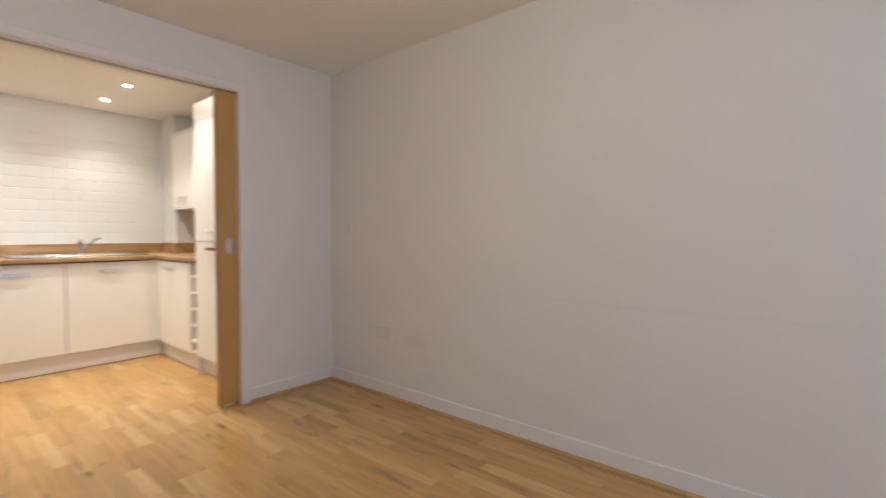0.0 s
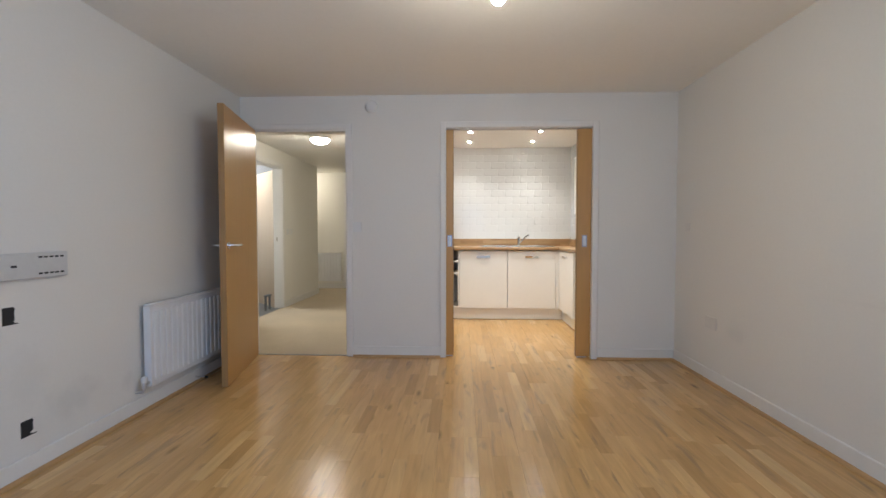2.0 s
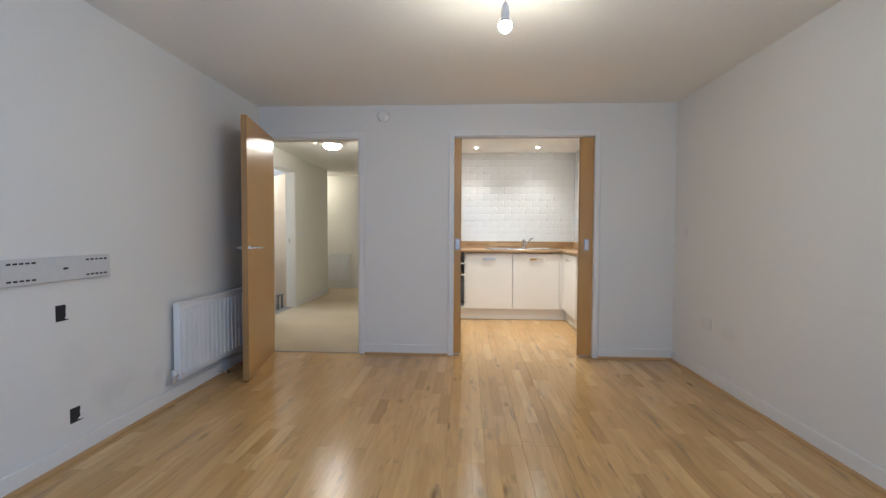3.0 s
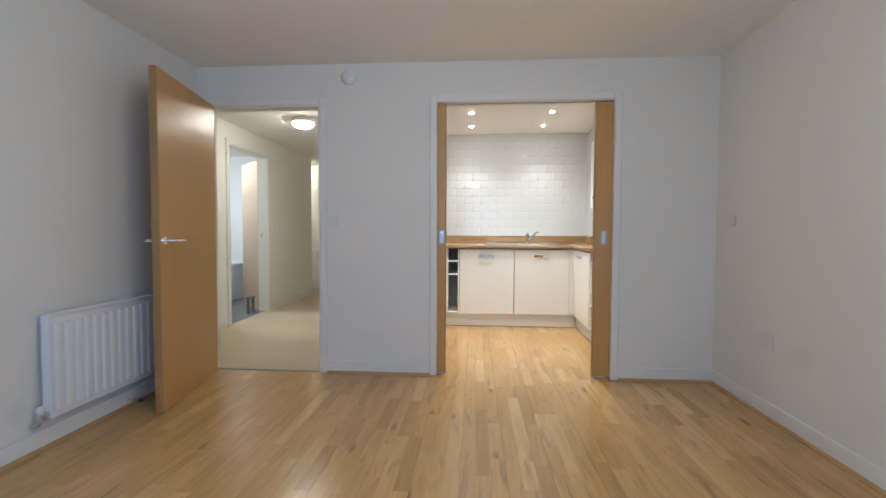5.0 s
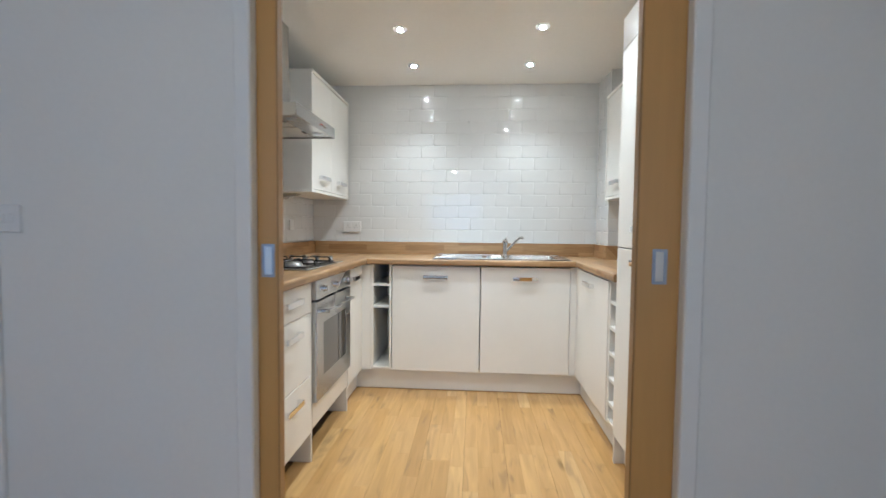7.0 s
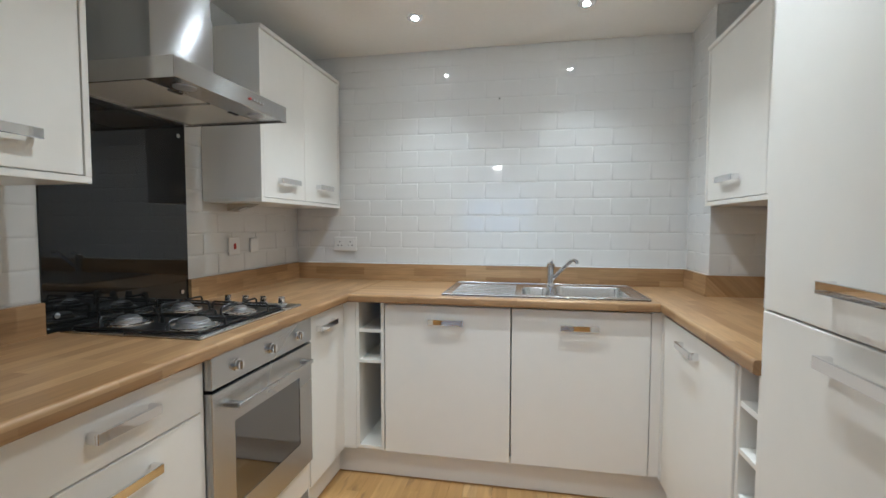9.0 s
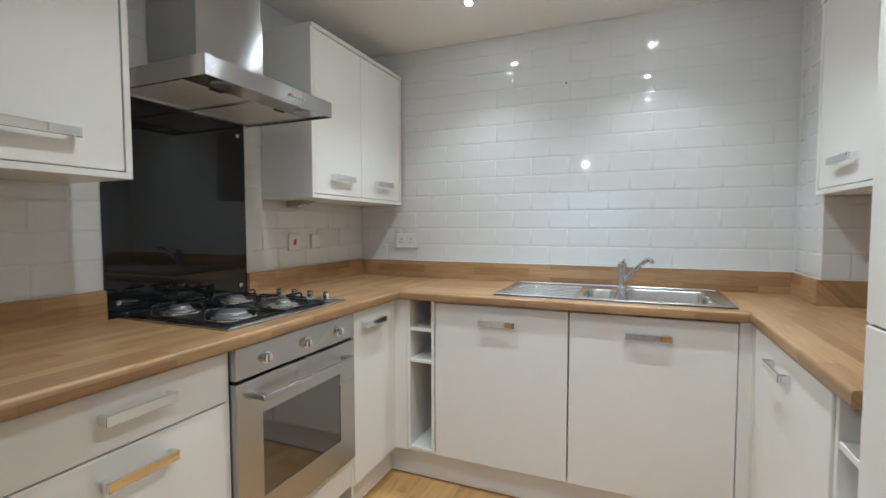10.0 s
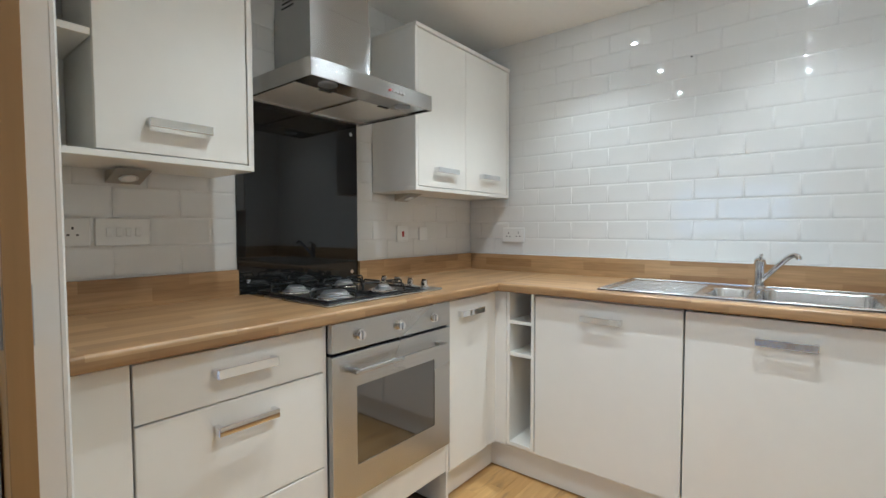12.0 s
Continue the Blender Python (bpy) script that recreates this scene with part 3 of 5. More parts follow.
for a, b in ((SX_0 + 0.06, (SX_0 + SX_1) / 2 - 0.03), ((SX_0 + SX_1) / 2 + 0.03, SX_1 - 0.06)):
    p = part("pane", block(a, b, YL - 0.064, YL - 0.056, SZ_0 + 0.06, SZ_1 - 0.06), M_GLASS, tw)
    p.visible_shadow = False


# ---- living room ----
def lever(parent, p, normal, away):
    """Lever handle on a round rose; normal: out of the leaf, away: the way the lever points."""
    p, nrm, aw = Vector(p), Vector(normal), Vector(away)
    bm = bmesh.new()
    r = bmesh.ops.create_cone(bm, cap_ends=True, segments=24, radius1=0.026, radius2=0.024, depth=0.009)
    bmesh.ops.transform(bm, matrix=Matrix.Translation(p + nrm * 0.0045) @ nrm.to_track_quat("Z", "Y").to_matrix().to_4x4(), verts=r["verts"])
    h = part("handle", bm, M_CHROME, parent, "polished chrome lever handle", True)
    bm = bmesh.new()
    tube(bm, [p, p + nrm * 0.042, p + nrm * 0.054 + aw * 0.005, p + nrm * 0.06 + aw * 0.018, p + nrm * 0.06 + aw * 0.12], 0.0085)
    part("lever", bm, M_CHROME, h, "", True)


def leaf(name, hinge, angle, width, label, height=1.985, thick=0.042, handles=True, hinges=False, face=None):
    """A flush door leaf; angle: direction of the leaf from its hinge, degrees from +x. The leaf's body lies to the right of that direction."""
    d = thing(name, (hinge[0], hinge[1], 0.006), label, "door")
    u = Vector((math.cos(radians(angle)), math.sin(radians(angle)), 0))
    v = Vector((u.y, -u.x, 0))
    m = Matrix((( u.x, v.x, 0, hinge[0]), (u.y, v.y, 0, hinge[1]), (0, 0, 1, 0.006), (0, 0, 0, 1)))
    bm = block(0, width - 0.006, 0.0, thick, 0, height, 0.0015)
    bm.transform(m)
    part("leaf", bm, face or M_DOOR, d)
    bm = block(width - 0.006, width, 0.0004, thick - 0.0004, 0.0, height, 0.0015)
    bm.transform(m)
    part("edge_lipping", bm, face or M_DOORE, d, "solid wood edge lipping")
    if handles:
        at = Vector(hinge + (1.005,)) + u * (width - 0.05)
        lever(d, at, -v, -u)
        lever(d, at + v * thick, v, -u)
    if hinges:
        for z in (0.22, 1.0, 1.76):
            bm = block(-0.012, 0.05, -0.003, 0.0, z - 0.05, z + 0.05)
            bm.transform(m)
            part("hinge", bm, M_TRIM, d, "white painted butt hinge")
    return d


leaf("door_1", (-2.62, -0.975), 11.0, 0.865, "wood veneer living room door standing wide open")
leaf("door_2", (-3.862, -1.876), -90.5, 0.755, "orange wood veneer bedroom door opened inward", hinges=True, handles=False)
leaf("door_3", (-5.12, -1.875), 222, 0.755, "pale wood veneer bathroom door folded back inward", handles=False, face=M_PALE)
single("strike_plate", block(-5.1185, -5.1165, HY - 0.08, HY - 0.064, 0.97, 1.03), M_HOUSE, "bronzed steel strike plate on the white door lining", "strike plate")


def pocket_door(y0, y1, pull_y, label):
    d = thing("sliding_door", (XW0 - 0.048, (y0 + y1) / 2, 0.012), label, "sliding door", "pocket doors")
    ea, eb = (y0, y1 - 0.006) if pull_y > 0 else (y0 + 0.006, y1)
    part("leaf", block(XW0 - 0.065, XW0 - 0.030, ea, eb, 0.012, 1.99, 0.001), M_DOOR, d)
    la, lb = (y1 - 0.006, y1) if pull_y > 0 else (y0, y0 + 0.006)
    part("edge_lipping", block(XW0 - 0.0648, XW0 - 0.0302, la, lb, 0.012, 1.99, 0.001), M_DOORE, d, "darker solid wood edge lipping")
    for side, x in ((1, XW0 - 0.030), (-1, XW0 - 0.065)):
        yc = abs(pull_y)
        bm = bmesh.new()
        for z0, z1, ya, yb in ((0.972, 0.98, yc - 0.021, yc + 0.021), (1.066, 1.074, yc - 0.021, yc + 0.021), (0.98, 1.066, yc - 0.021, yc - 0.012), (0.98, 1.066, yc + 0.012, yc + 0.021)):
            cub(bm, x - side * 0.003, x + side * 0.003, ya, yb, z0, z1)
        pl = part("flush_pull", bm, M_PULL, d, "satin metal flush pull")
        part("pull_recess", block(x - side * 0.001, x + side * 0.0008, yc - 0.0118, yc + 0.0118, 0.9802, 1.0658), M_CHROME, pl, "bright metal recess")


pocket_door(KO0 - 0.53, 0.765, 0.732, "wood veneer sliding door pushed into the wall pocket")
pocket_door(1.832, KO1 + 0.5, -1.90, "wood veneer sliding door mostly pushed into the wall pocket")
for y, w in ((0.73, 0.03), (1.885, 0.042)):
    single("floor_guide", block(XW0 - 0.056, XW0 - 0.04, y - w, y + w, 0.0, 0.011, 0.002), M_PLASTIC, "small white sliding door floor guide", "door guide", "door guides")


def radiator(name, x0, x1, y, z0, z1, axis_x=True, pitch=0.055):
    """Pressed-steel panel radiator with upright flutes; y: the wall side."""
    def m(a, b, c, d, e, f, bev=0.0):
        return block(a, b, c, d, e, f, bev) if axis_x else block(c, d, a, b, e, f, bev)
    at = ((x0 + x1) / 2, y, z0) if axis_x else (y, (x0 + x1) / 2, z0)
    rad = thing(name, at, "white enamelled steel panel radiator on the wall", "radiator")
    f0, f1 = y + 0.028, y + 0.078
    part("panel", m(x0, x1, f0 + 0.014, f1 - 0.010, z0, z1 - 0.012, 0.004), M_RAD, rad)
    n = int((x1 - x0 - 0.03) / pitch)
    p = (x1 - x0 - 0.03) / n
    for k in range(n):
        a = x0 + 0.015 + k * p
        bm = m(a + p * 0.20, a + p * 0.80, f1 - 0.0105, f1, z0 + 0.035, z1 - 0.045)
        bmesh.ops.bevel(bm, geom=list(bm.edges), offset=0.006, segments=2, profile=0.5, affect="EDGES")
        part("flute", bm, M_RAD, rad)
    part("top_grille", m(x0 - 0.003, x1 + 0.003, f0, f1 - 0.004, z1 - 0.012, z1, 0.004), M_RAD, rad)
    for s in (x0 - 0.003, x1):
        part("end_cover", m(s, s + 0.003, f0, f1 - 0.006, z0 + 0.01, z1 - 0.012), M_RAD, rad)
    for s in (x0 + 0.15, x1 - 0.15):
        part("wall_bracket", m(s - 0.02, s + 0.02, y, f0 + 0.014, z0 + 0.05, z1 - 0.06), M_RAD, rad)
    return rad


RY = YL
rad1 = radiator("radiator", -2.25, -1.32, RY, 0.155, 0.66)
bm = bmesh.new()
cyl(bm, (-1.295, RY + 0.055, 0.185), 0.010, 0.05, "x")
cyl(bm, (-1.275, RY + 0.055, 0.180), 0.013, 0.035)
tube(bm, [(-1.275, RY + 0.055, 0.170), (-1.275, RY + 0.055, 0.150), (-1.275, RY + 0.045, 0.138), (-1.275, RY + 0.0, 0.135)], 0.0075)
part("valve", bm, M_ALU, rad1, "dull metal valve with a pipe into the wall", True)
part("valve_head", lathe(bmesh.new(), (-1.275, RY + 0.055, 0.197), [(0.015, 0), (0.018, 0.008), (0.016, 0.03), (0.010, 0.036)]), M_PLASTIC, rad1, "white valve head", True)
bm = bmesh.new()
cyl(bm, (-2.275, RY + 0.055, 0.195), 0.011, 0.05, "x")
cyl(bm, (-2.295, RY + 0.055, 0.20), 0.015, 0.05)
tube(bm, [(-2.295, RY + 0.055, 0.18), (-2.295, RY + 0.055, 0.12), (-2.295, RY + 0.045, 0.105), (-2.295, RY + 0.0, 0.10)], 0.0075)
part("lockshield", bm, M_CHROME, rad1, "", True)
rad2 = radiator("radiator", -2.02, -1.52, -7.5, 0.15, 0.70, False)
bm = bmesh.new()
tube(bm, [(-7.44, -1.50, 0.19), (-7.44, -1.485, 0.18), (-7.44, -1.48, 0.0)], 0.008)
part("pipe", bm, M_PLASTIC, rad2, "", True)

# television bracket
tv = thing("tv_bracket", (-0.3, YL, 0.888), "grey steel television wall plate with fixing slots", "wall bracket")
part("plate", block(-0.806, 0.21, YL + 0.014, YL + 0.024, 0.888, 1.005, 0.004), M_BRKT, tv)
for z in (0.888, 1.0):
    part("rail", block(-0.80, 0.20, YL, YL + 0.0135, z, z + 0.005), M_BRKT, tv)
for x0 in (-0.78, -0.38, 0.02):
    for z in (0.909, 0.984):
        for k in range(5):
            part("slot", block(x0 + k * 0.028, x0 + k * 0.028 + 0.019, YL + 0.0235, YL + 0.0252, z - 0.004, z + 0.004), M_DARK, tv, "dark fixing slot" if k == 0 else "")
part("spirit_level", block(-0.545, -0.52, YL + 0.0235, YL + 0.026, 0.943, 0.953), M_IRON, tv, "small black spirit level")

# cut-out boxes in the wall: black recessed back boxes
def back_box(x0, x1, z0, z1, tear):
    """An uncovered wall box: black hollow, a flat pale piece for the lit bare plaster reveal along one side, chipped
    edge.
    """
    b = thing("back_box", ((x0 + x1) / 2, YL, z0), "open black wall box with no faceplate", "electrical box", "open wall boxes")
    part("recess", block(x0, x1, YL - 0.01, YL + 0.0015, z0, z1), M_DARK, b)
    bm = bmesh.new()
    w, h, lay = x1 - x0, z1 - z0, []
    edge = [(0.0, 1.0), (0.30, 1.0), (0.20, 0.9), (0.25, 0.6), (0.22, 0.3), (tear, 0.16), (0.24, 0.08), (0.0, 0.06)]
    for y in (YL, YL + 0.0026):
        lay.append([bm.verts.new((x0 + u * w, y, z0 + v * h)) for u, v in edge])
    bm.faces.new(lay[1])
    for k in range(len(edge)):
        n = (k + 1) % len(edge)
        bm.faces.new((lay[0][k], lay[0][n], lay[1][n], lay[1][k]))
    # flat piece in wall colour stands for the hollow's lit plaster side
    part("lit_plaster_reveal", bm, M_WALLS, b, "flat pale piece for the lit, chipped plaster side")


back_box(-0.567, -0.497, 0.695, 0.772, 0.30)
back_box(-0.637, -0.562, 0.178, 0.252, 0.45)

ds = thing("door_stop", (-1.87, YL + SK, 0.05), "small sprung metal door stop on the skirting", "door stop")
bm = bmesh.new()
tube(bm, [(-1.86, YL + SK, 0.05), (-1.865, YL + 0.05, 0.046), (-1.87, YL + 0.085, 0.043)], 0.006)
part("spring", bm, M_CHROME, ds, "", True)
bm = cyl(bmesh.new(), (-1.87, YL + 0.092, 0.0428), 0.009, 0.016, "y")
part("tip", bm, M_IRON, ds, "black rubber tip", True)


def plate(name, at, axis, out, w, h, label, category, rockers=0, holes=0, red=False, face=None):
    """A flat faceplate on a wall; axis: the wall's normal axis, out: its sign."""
    def pb(u0, u1, d0, d1, z0, z1, bev=0.0):
        if axis == "x":
            return block(at[0] + out * d0, at[0] + out * d1, at[1] + u0, at[1] + u1, at[2] + z0, at[2] + z1, bev)
        return block(at[0] + u0, at[0] + u1, at[1] + out * d0, at[1] + out * d1, at[2] + z0, at[2] + z1, bev)
    t = thing(name, at, label, category)
    part("faceplate", pb(-w / 2, w / 2, 0, 0.009, -h / 2, h / 2, 0.003), face or M_PLASTIC, t)
    for k in range(rockers):
        u = (k - (rockers - 1) / 2) * (0.026 if rockers > 2 else 0.03)
        part("rocker", pb(u - 0.0085, u + 0.0085, 0.009, 0.013, -0.014, 0.014, 0.002), M_RED if red else M_PLASTIC, t)
    for k in range(holes):
        u = (k - (holes - 1) / 2) * 0.066
        for du, dz, sx, sz in ((0, 0.012, 0.0025, 0.004), (-0.011, -0.008, 0.0035, 0.0025), (0.011, -0.008, 0.0035, 0.0025)):
            part("socket_hole", pb(u + du - sx, u + du + sx, 0.0088, 0.0094, dz - sz, dz + sz), M_DARK, t)
        part("rocker", pb(u + 0.018, u + 0.028, 0.009, 0.012, 0.012, 0.03, 0.002), M_PLASTIC, t)
    return t


plate("light_switch", (XW0, -0.085, 1.145), "x", 1, 0.088, 0.088, "white double light switch on the painted wall", "light switch", rockers=2)
plate("blank_plate", (-2.05, YR, 0.435), "y", -1, 0.146, 0.088, "double blank plate painted over in the wall colour", "blank plate", face=M_PAINTED)
plate("blank_plate", (-2.42, YR, 1.14), "y", -1, 0.07, 0.07, "small painted-over blank plate on the wall", "blank plate", face=M_PAINTED)
plate("light_switch", (-5.33, HY, 1.11), "y", 1, 0.088, 0.088, "white light switch beside the bathroom door", "light switch", rockers=1)
plate("light_switch", (-5.47, HY, 1.11), "y", 1, 0.07, 0.088, "white light switch in the hall", "light switch", rockers=1)

al = thing("heat_alarm", (XW0, 0.052, 2.187), "round white alarm on the wall below the ceiling", "alarm")
bm = bmesh.new()
lathe(bm, (0, 0, 0), [(0.055, 0), (0.055, 0.012), (0.052, 0.022), (0.040, 0.032), (0.02, 0.036)])
bm.transform(Matrix.Translation((XW0, 0.052, 2.187)) @ pose(0, 0, 0, 0, 90, 0))
part("body", bm, M_PLASTIC, al, "", True)
bm = cyl(bmesh.new(), (XW0 + 0.037, 0.052, 2.187), 0.012, 0.004, "x")
part("test_button", bm, M_PLASTIC, al, "", True)

# pendant bulb
BX, BY, BZ = -0.60, 0.99, 2.08
pb = thing("pendant_lamp", (BX, BY, LCEIL), "bare glowing bulb on a short white pendant", "pendant lamp")
part("ceiling_rose", lathe(bmesh.new(), (BX, BY, LCEIL - 0.028), [(0.02, 0), (0.038, 0.006), (0.045, 0.028)]), M_PLASTIC, pb, "", True)
part("flex", tube(bmesh.new(), [(BX, BY, LCEIL - 0.02), (BX + 0.001, BY, LCEIL - 0.035), (BX, BY, BZ + 0.095)], 0.0035), M_PLASTIC, pb, "", True)
part("lamp_holder", lathe(bmesh.new(), (BX, BY, BZ + 0.035), [(0.0195, 0), (0.0195, 0.03), (0.017, 0.034), (0.017, 0.052), (0.008, 0.068)]), M_PLASTIC, pb, "", True)
part("bulb", lathe(bmesh.new(), (BX, BY, BZ), [(0.006, -0.033), (0.017, -0.028), (0.027, -0.015), (0.0305, 0.0), (0.029, 0.008)], 24), M_BULB, pb, "glowing warm white bulb", True)
part("bulb_base", lathe(bmesh.new(), (BX, BY, BZ), [(0.0292, 0.0082), (0.026, 0.018), (0.018, 0.03), (0.0145, 0.037)], 24), M_PLASTIC, pb, "opaque white bulb base", True)


# ---- kitchen ----
def bar_handle(parent, c, along, out, length=0.166):
    """Flat chrome bar handle on two square feet; along: 'x' or 'y'; out: unit way out of the door."""
    o = Vector(out)
    bm = bmesh.new()
    l = length / 2

    def hb(u0, u1, d0, d1, z0, z1):
        if along == "x":
            cub(bm, c[0] + u0, c[0] + u1, c[1] + o.y * d0, c[1] + o.y * d1, c[2] + z0, c[2] + z1, 0.0015)
        else:
            cub(bm, c[0] + o.x * d0, c[0] + o.x * d1, c[1] + u0, c[1] + u1, c[2] + z0, c[2] + z1, 0.0015)
    hb(-l, l, 0.022, 0.030, -0.0125, 0.0125)
    hb(-l, -l + 0.012, 0.0, 0.0235, -0.0123, 0.0123)
    hb(l - 0.012, l, 0.0, 0.0235, -0.0123, 0.0123)
    part("handle", bm, M_HANDLE, parent, "polished chrome bar handle")


WT0, WT1 = 0.876, 0.914        # worktop underside and top
DF = 0.602                     # side run door faces (y)
BF = -4.373                    # back run door faces (x)
RF = 2.046                     # opposite run door faces (y)
DZ0, DZ1 = 0.145, 0.865

# drawer unit
du = thing("drawer_unit", (-3.13, KL, 0), "ivory white three-drawer kitchen base unit", "drawer unit")
part("body", block(-3.385, -2.885, KL + 0.03, DF - 0.021, 0.15, 0.87), M_CARC, du)
for z0, z1, hz in ((0.727, 0.865, 0.805), (0.428, 0.723, 0.66), (0.148, 0.424, 0.36)):
    f = part("drawer_front", block(-3.386, -2.882, DF - 0.019, DF, z0, z1, 0.003, 2), M_UNIT, du)
    bar_handle(f, (-3.138, DF, hz), "x", (0, 1, 0))
single("filler_panel", block(-2.878, XW1 - 0.001, DF - 0.02, DF - 0.002, 0.148, 0.868, 0.002), M_UNIT, "ivory white filler panel beside the drawers", "filler panel")
for x in (-3.401, -4.012):
    single("gable_panel", block(x, x + 0.0145, KL + 0.03, DF - 0.004, 0.0, 0.87, 0.0015), M_UNIT, "ivory white upright panel down to the floor", "end panel", "base unit end panels")

# oven
OX0, OX1, OY = -3.993, -3.404, 0.622
ov = thing("oven", (-3.70, KL, 0.28), "built-in stainless steel electric oven under the worktop", "oven")
part("body", block(OX0 + 0.01, OX1 - 0.01, KL + 0.06, OY - 0.03, 0.285, 0.868), M_DARK, ov)
cp = part("control_panel", block(OX0, OX1, OY - 0.028, OY, 0.778, 0.872, 0.003, 2), M_STEELX, ov, "brushed steel control panel")
for x in (-3.515, -3.70, -3.885):
    bm = cyl(bmesh.new(), (x, OY + 0.003, 0.822), 0.018, 0.006, "y")
    cyl(bm, (x, OY + 0.011, 0.822), 0.0145, 0.012, "y")
    cub(bm, x - 0.0035, x + 0.0035, OY + 0.015, OY + 0.022, 0.808, 0.836, 0.002)
    part("knob", bm, M_CHROME, cp, "round chrome control knob", True)
def ring_panel(x0, x1, z0, z1, hx0, hx1, hz0, hz1, y0, y1):
    """An upright panel with a rectangular hole."""
    bm = bmesh.new()
    lay = []
    for y in (y0, y1):
        o = [bm.verts.new((x, y, z)) for x, z in ((x0, z0), (x1, z0), (x1, z1), (x0, z1))]
        i = [bm.verts.new((x, y, z)) for x, z in ((hx0, hz0), (hx1, hz0), (hx1, hz1), (hx0, hz1))]
        for k in range(4):
            j = (k + 1) % 4
            bm.faces.new((o[k], o[j], i[j], i[k]))
        lay.append((o, i))
    for n in (0, 1):
        for k in range(4):
            j = (k + 1) % 4
            bm.faces.new((lay[0][n][k], lay[0][n][j], lay[1][n][j], lay[1][n][k]))
    outer = [e for e in bm.edges if all(v in lay[1][0] for v in e.verts)]
    bmesh.ops.bevel(bm, geom=outer, offset=0.003, segments=2, profile=0.5, affect="EDGES")
    return bm


od = part("oven_door", ring_panel(OX0, OX1, 0.283, 0.768, OX0 + 0.098, OX1 - 0.098, 0.392, 0.655, OY - 0.028, OY), M_STEELX, ov, "brushed steel oven door")
part("window", block(OX0 + 0.098, OX1 - 0.098, OY - 0.02, OY - 0.002, 0.392, 0.655), M_OGLASS, od, "dark oven door glass")
bm = bmesh.new()
cub(bm, -3.925, -3.465, OY + 0.034, OY + 0.044, 0.708, 0.722, 0.003, 2)
for x in (-3.91, -3.48):
    cub(bm, x - 0.012, x + 0.012, OY, OY + 0.038, 0.708, 0.722, 0.002)
part("handle", bm, M_STEELX, od, "steel bar oven handle")
single("filler_panel", block(OX0, OX1, DF - 0.02, DF - 0.002, 0.155, 0.279, 0.002), M_UNIT, "ivory white filler panel below the oven", "filler panel")

# narrow base cabinet and corner post
def base_cabinet(name, label, body, door, handle_c, along, out, hl=0.166, group=""):
    t = thing(name, ((body[0] + body[1]) / 2, (body[2] + body[3]) / 2, 0.15), label, "cabinet", group)
    part("body", block(*body), M_CARC, t)
    d = part("door", block(*door, 0.003, 2), M_UNIT, t)
    bar_handle(d, handle_c, along, out, hl)
    return t


base_cabinet("base_cabinet", "narrow ivory white base cabinet beside the oven", (-4.30, -4.016, KL + 0.03, DF - 0.022, 0.15, 0.87), (-4.298, -4.016, DF - 0.019, DF, DZ0, DZ1), (-4.155, DF, 0.805), "x", (0, 1, 0))
single("corner_post", boxes([(-4.372, -4.301, DF - 0.02, DF - 0.003, 0.145, 0.87), (BF - 0.016, BF + 0.001, DF - 0.003, 0.66, 0.145, 0.87)]), M_UNIT, "ivory white corner post between the units", "corner post")

# open shelf unit
def shelf_unit(name, label, x0, x1, y0, y1, z0, z1, shelves, run, open_to):
    """Narrow open unit. run: axis of its width; open_to: sign of the other axis on which it is open."""
    t = thing(name, ((x0 + x1) / 2, (y0 + y1) / 2, z0), label, "shelf unit")
    w = 0.016
    if run == "y":
        part("side", block(x0, x1, y0, y0 + w, z0, z1, 0.001), M_UNIT, t)
        part("side", block(x0, x1, y1 - w, y1, z0, z1, 0.001), M_UNIT, t)
        part("back", block(x0, x0 + 0.006, y0 + w, y1 - w, z0, z1), M_CARC, t)
        for z in shelves:
            part("shelf", block(x0 + 0.006, x1 - 0.002, y0 + w, y1 - w, z, z + w, 0.001), M_UNIT, t)
    else:
        part("side", block(x0, x0 + w, y0, y1, z0, z1, 0.001), M_UNIT, t)
        part("side", block(x1 - w, x1, y0, y1, z0, z1, 0.001), M_UNIT, t)
        yb = y1 - 0.006 if open_to < 0 else y0
        part("back", block(x0 + w, x1 - w, yb, yb + 0.006, z0, z1), M_CARC, t)
        ya, yc = (y0 + 0.002, y1 - 0.006) if open_to < 0 else (y0 + 0.006, y1 - 0.002)
        for z in shelves:
            part("shelf", block(x0 + w, x1 - w, ya, yc, z, z + w, 0.001), M_UNIT, t)
    return t


shelf_unit("open_shelf_unit", "narrow open white shelf unit between base cabinets", BF - 0.5, BF - 0.002, 0.661, 0.803, 0.15, 0.872, (0.15, 0.575, 0.725), "y", 1)
base_cabinet("dishwasher", "integrated dishwasher behind an ivory white door", (KB + 0.04, BF - 0.022, 0.812, 1.402, 0.15, 0.868), (BF - 0.019, BF, 0.808, 1.4045, DZ0, DZ1), (BF, 1.106, 0.793), "y", (1, 0, 0), group="doors below the sink run")
base_cabinet("sink_cabinet", "ivory white cabinet door below the sink", (-4.80, BF - 0.022, 1.412, 1.428, 0.15, 0.868), (BF - 0.019, BF, 1.4105, 2.003, DZ0, DZ1), (BF, 1.706, 0.791), "y", (1, 0, 0), group="doors below the sink run")
single("corner_post", boxes([(BF - 0.018, BF - 0.003, 2.006, RF + 0.003, 0.145, 0.87), (BF - 0.003, BF + 0.03, RF - 0.0, RF + 0.016, 0.145, 0.87)]), M_UNIT, "ivory white corner post between the units", "corner post")
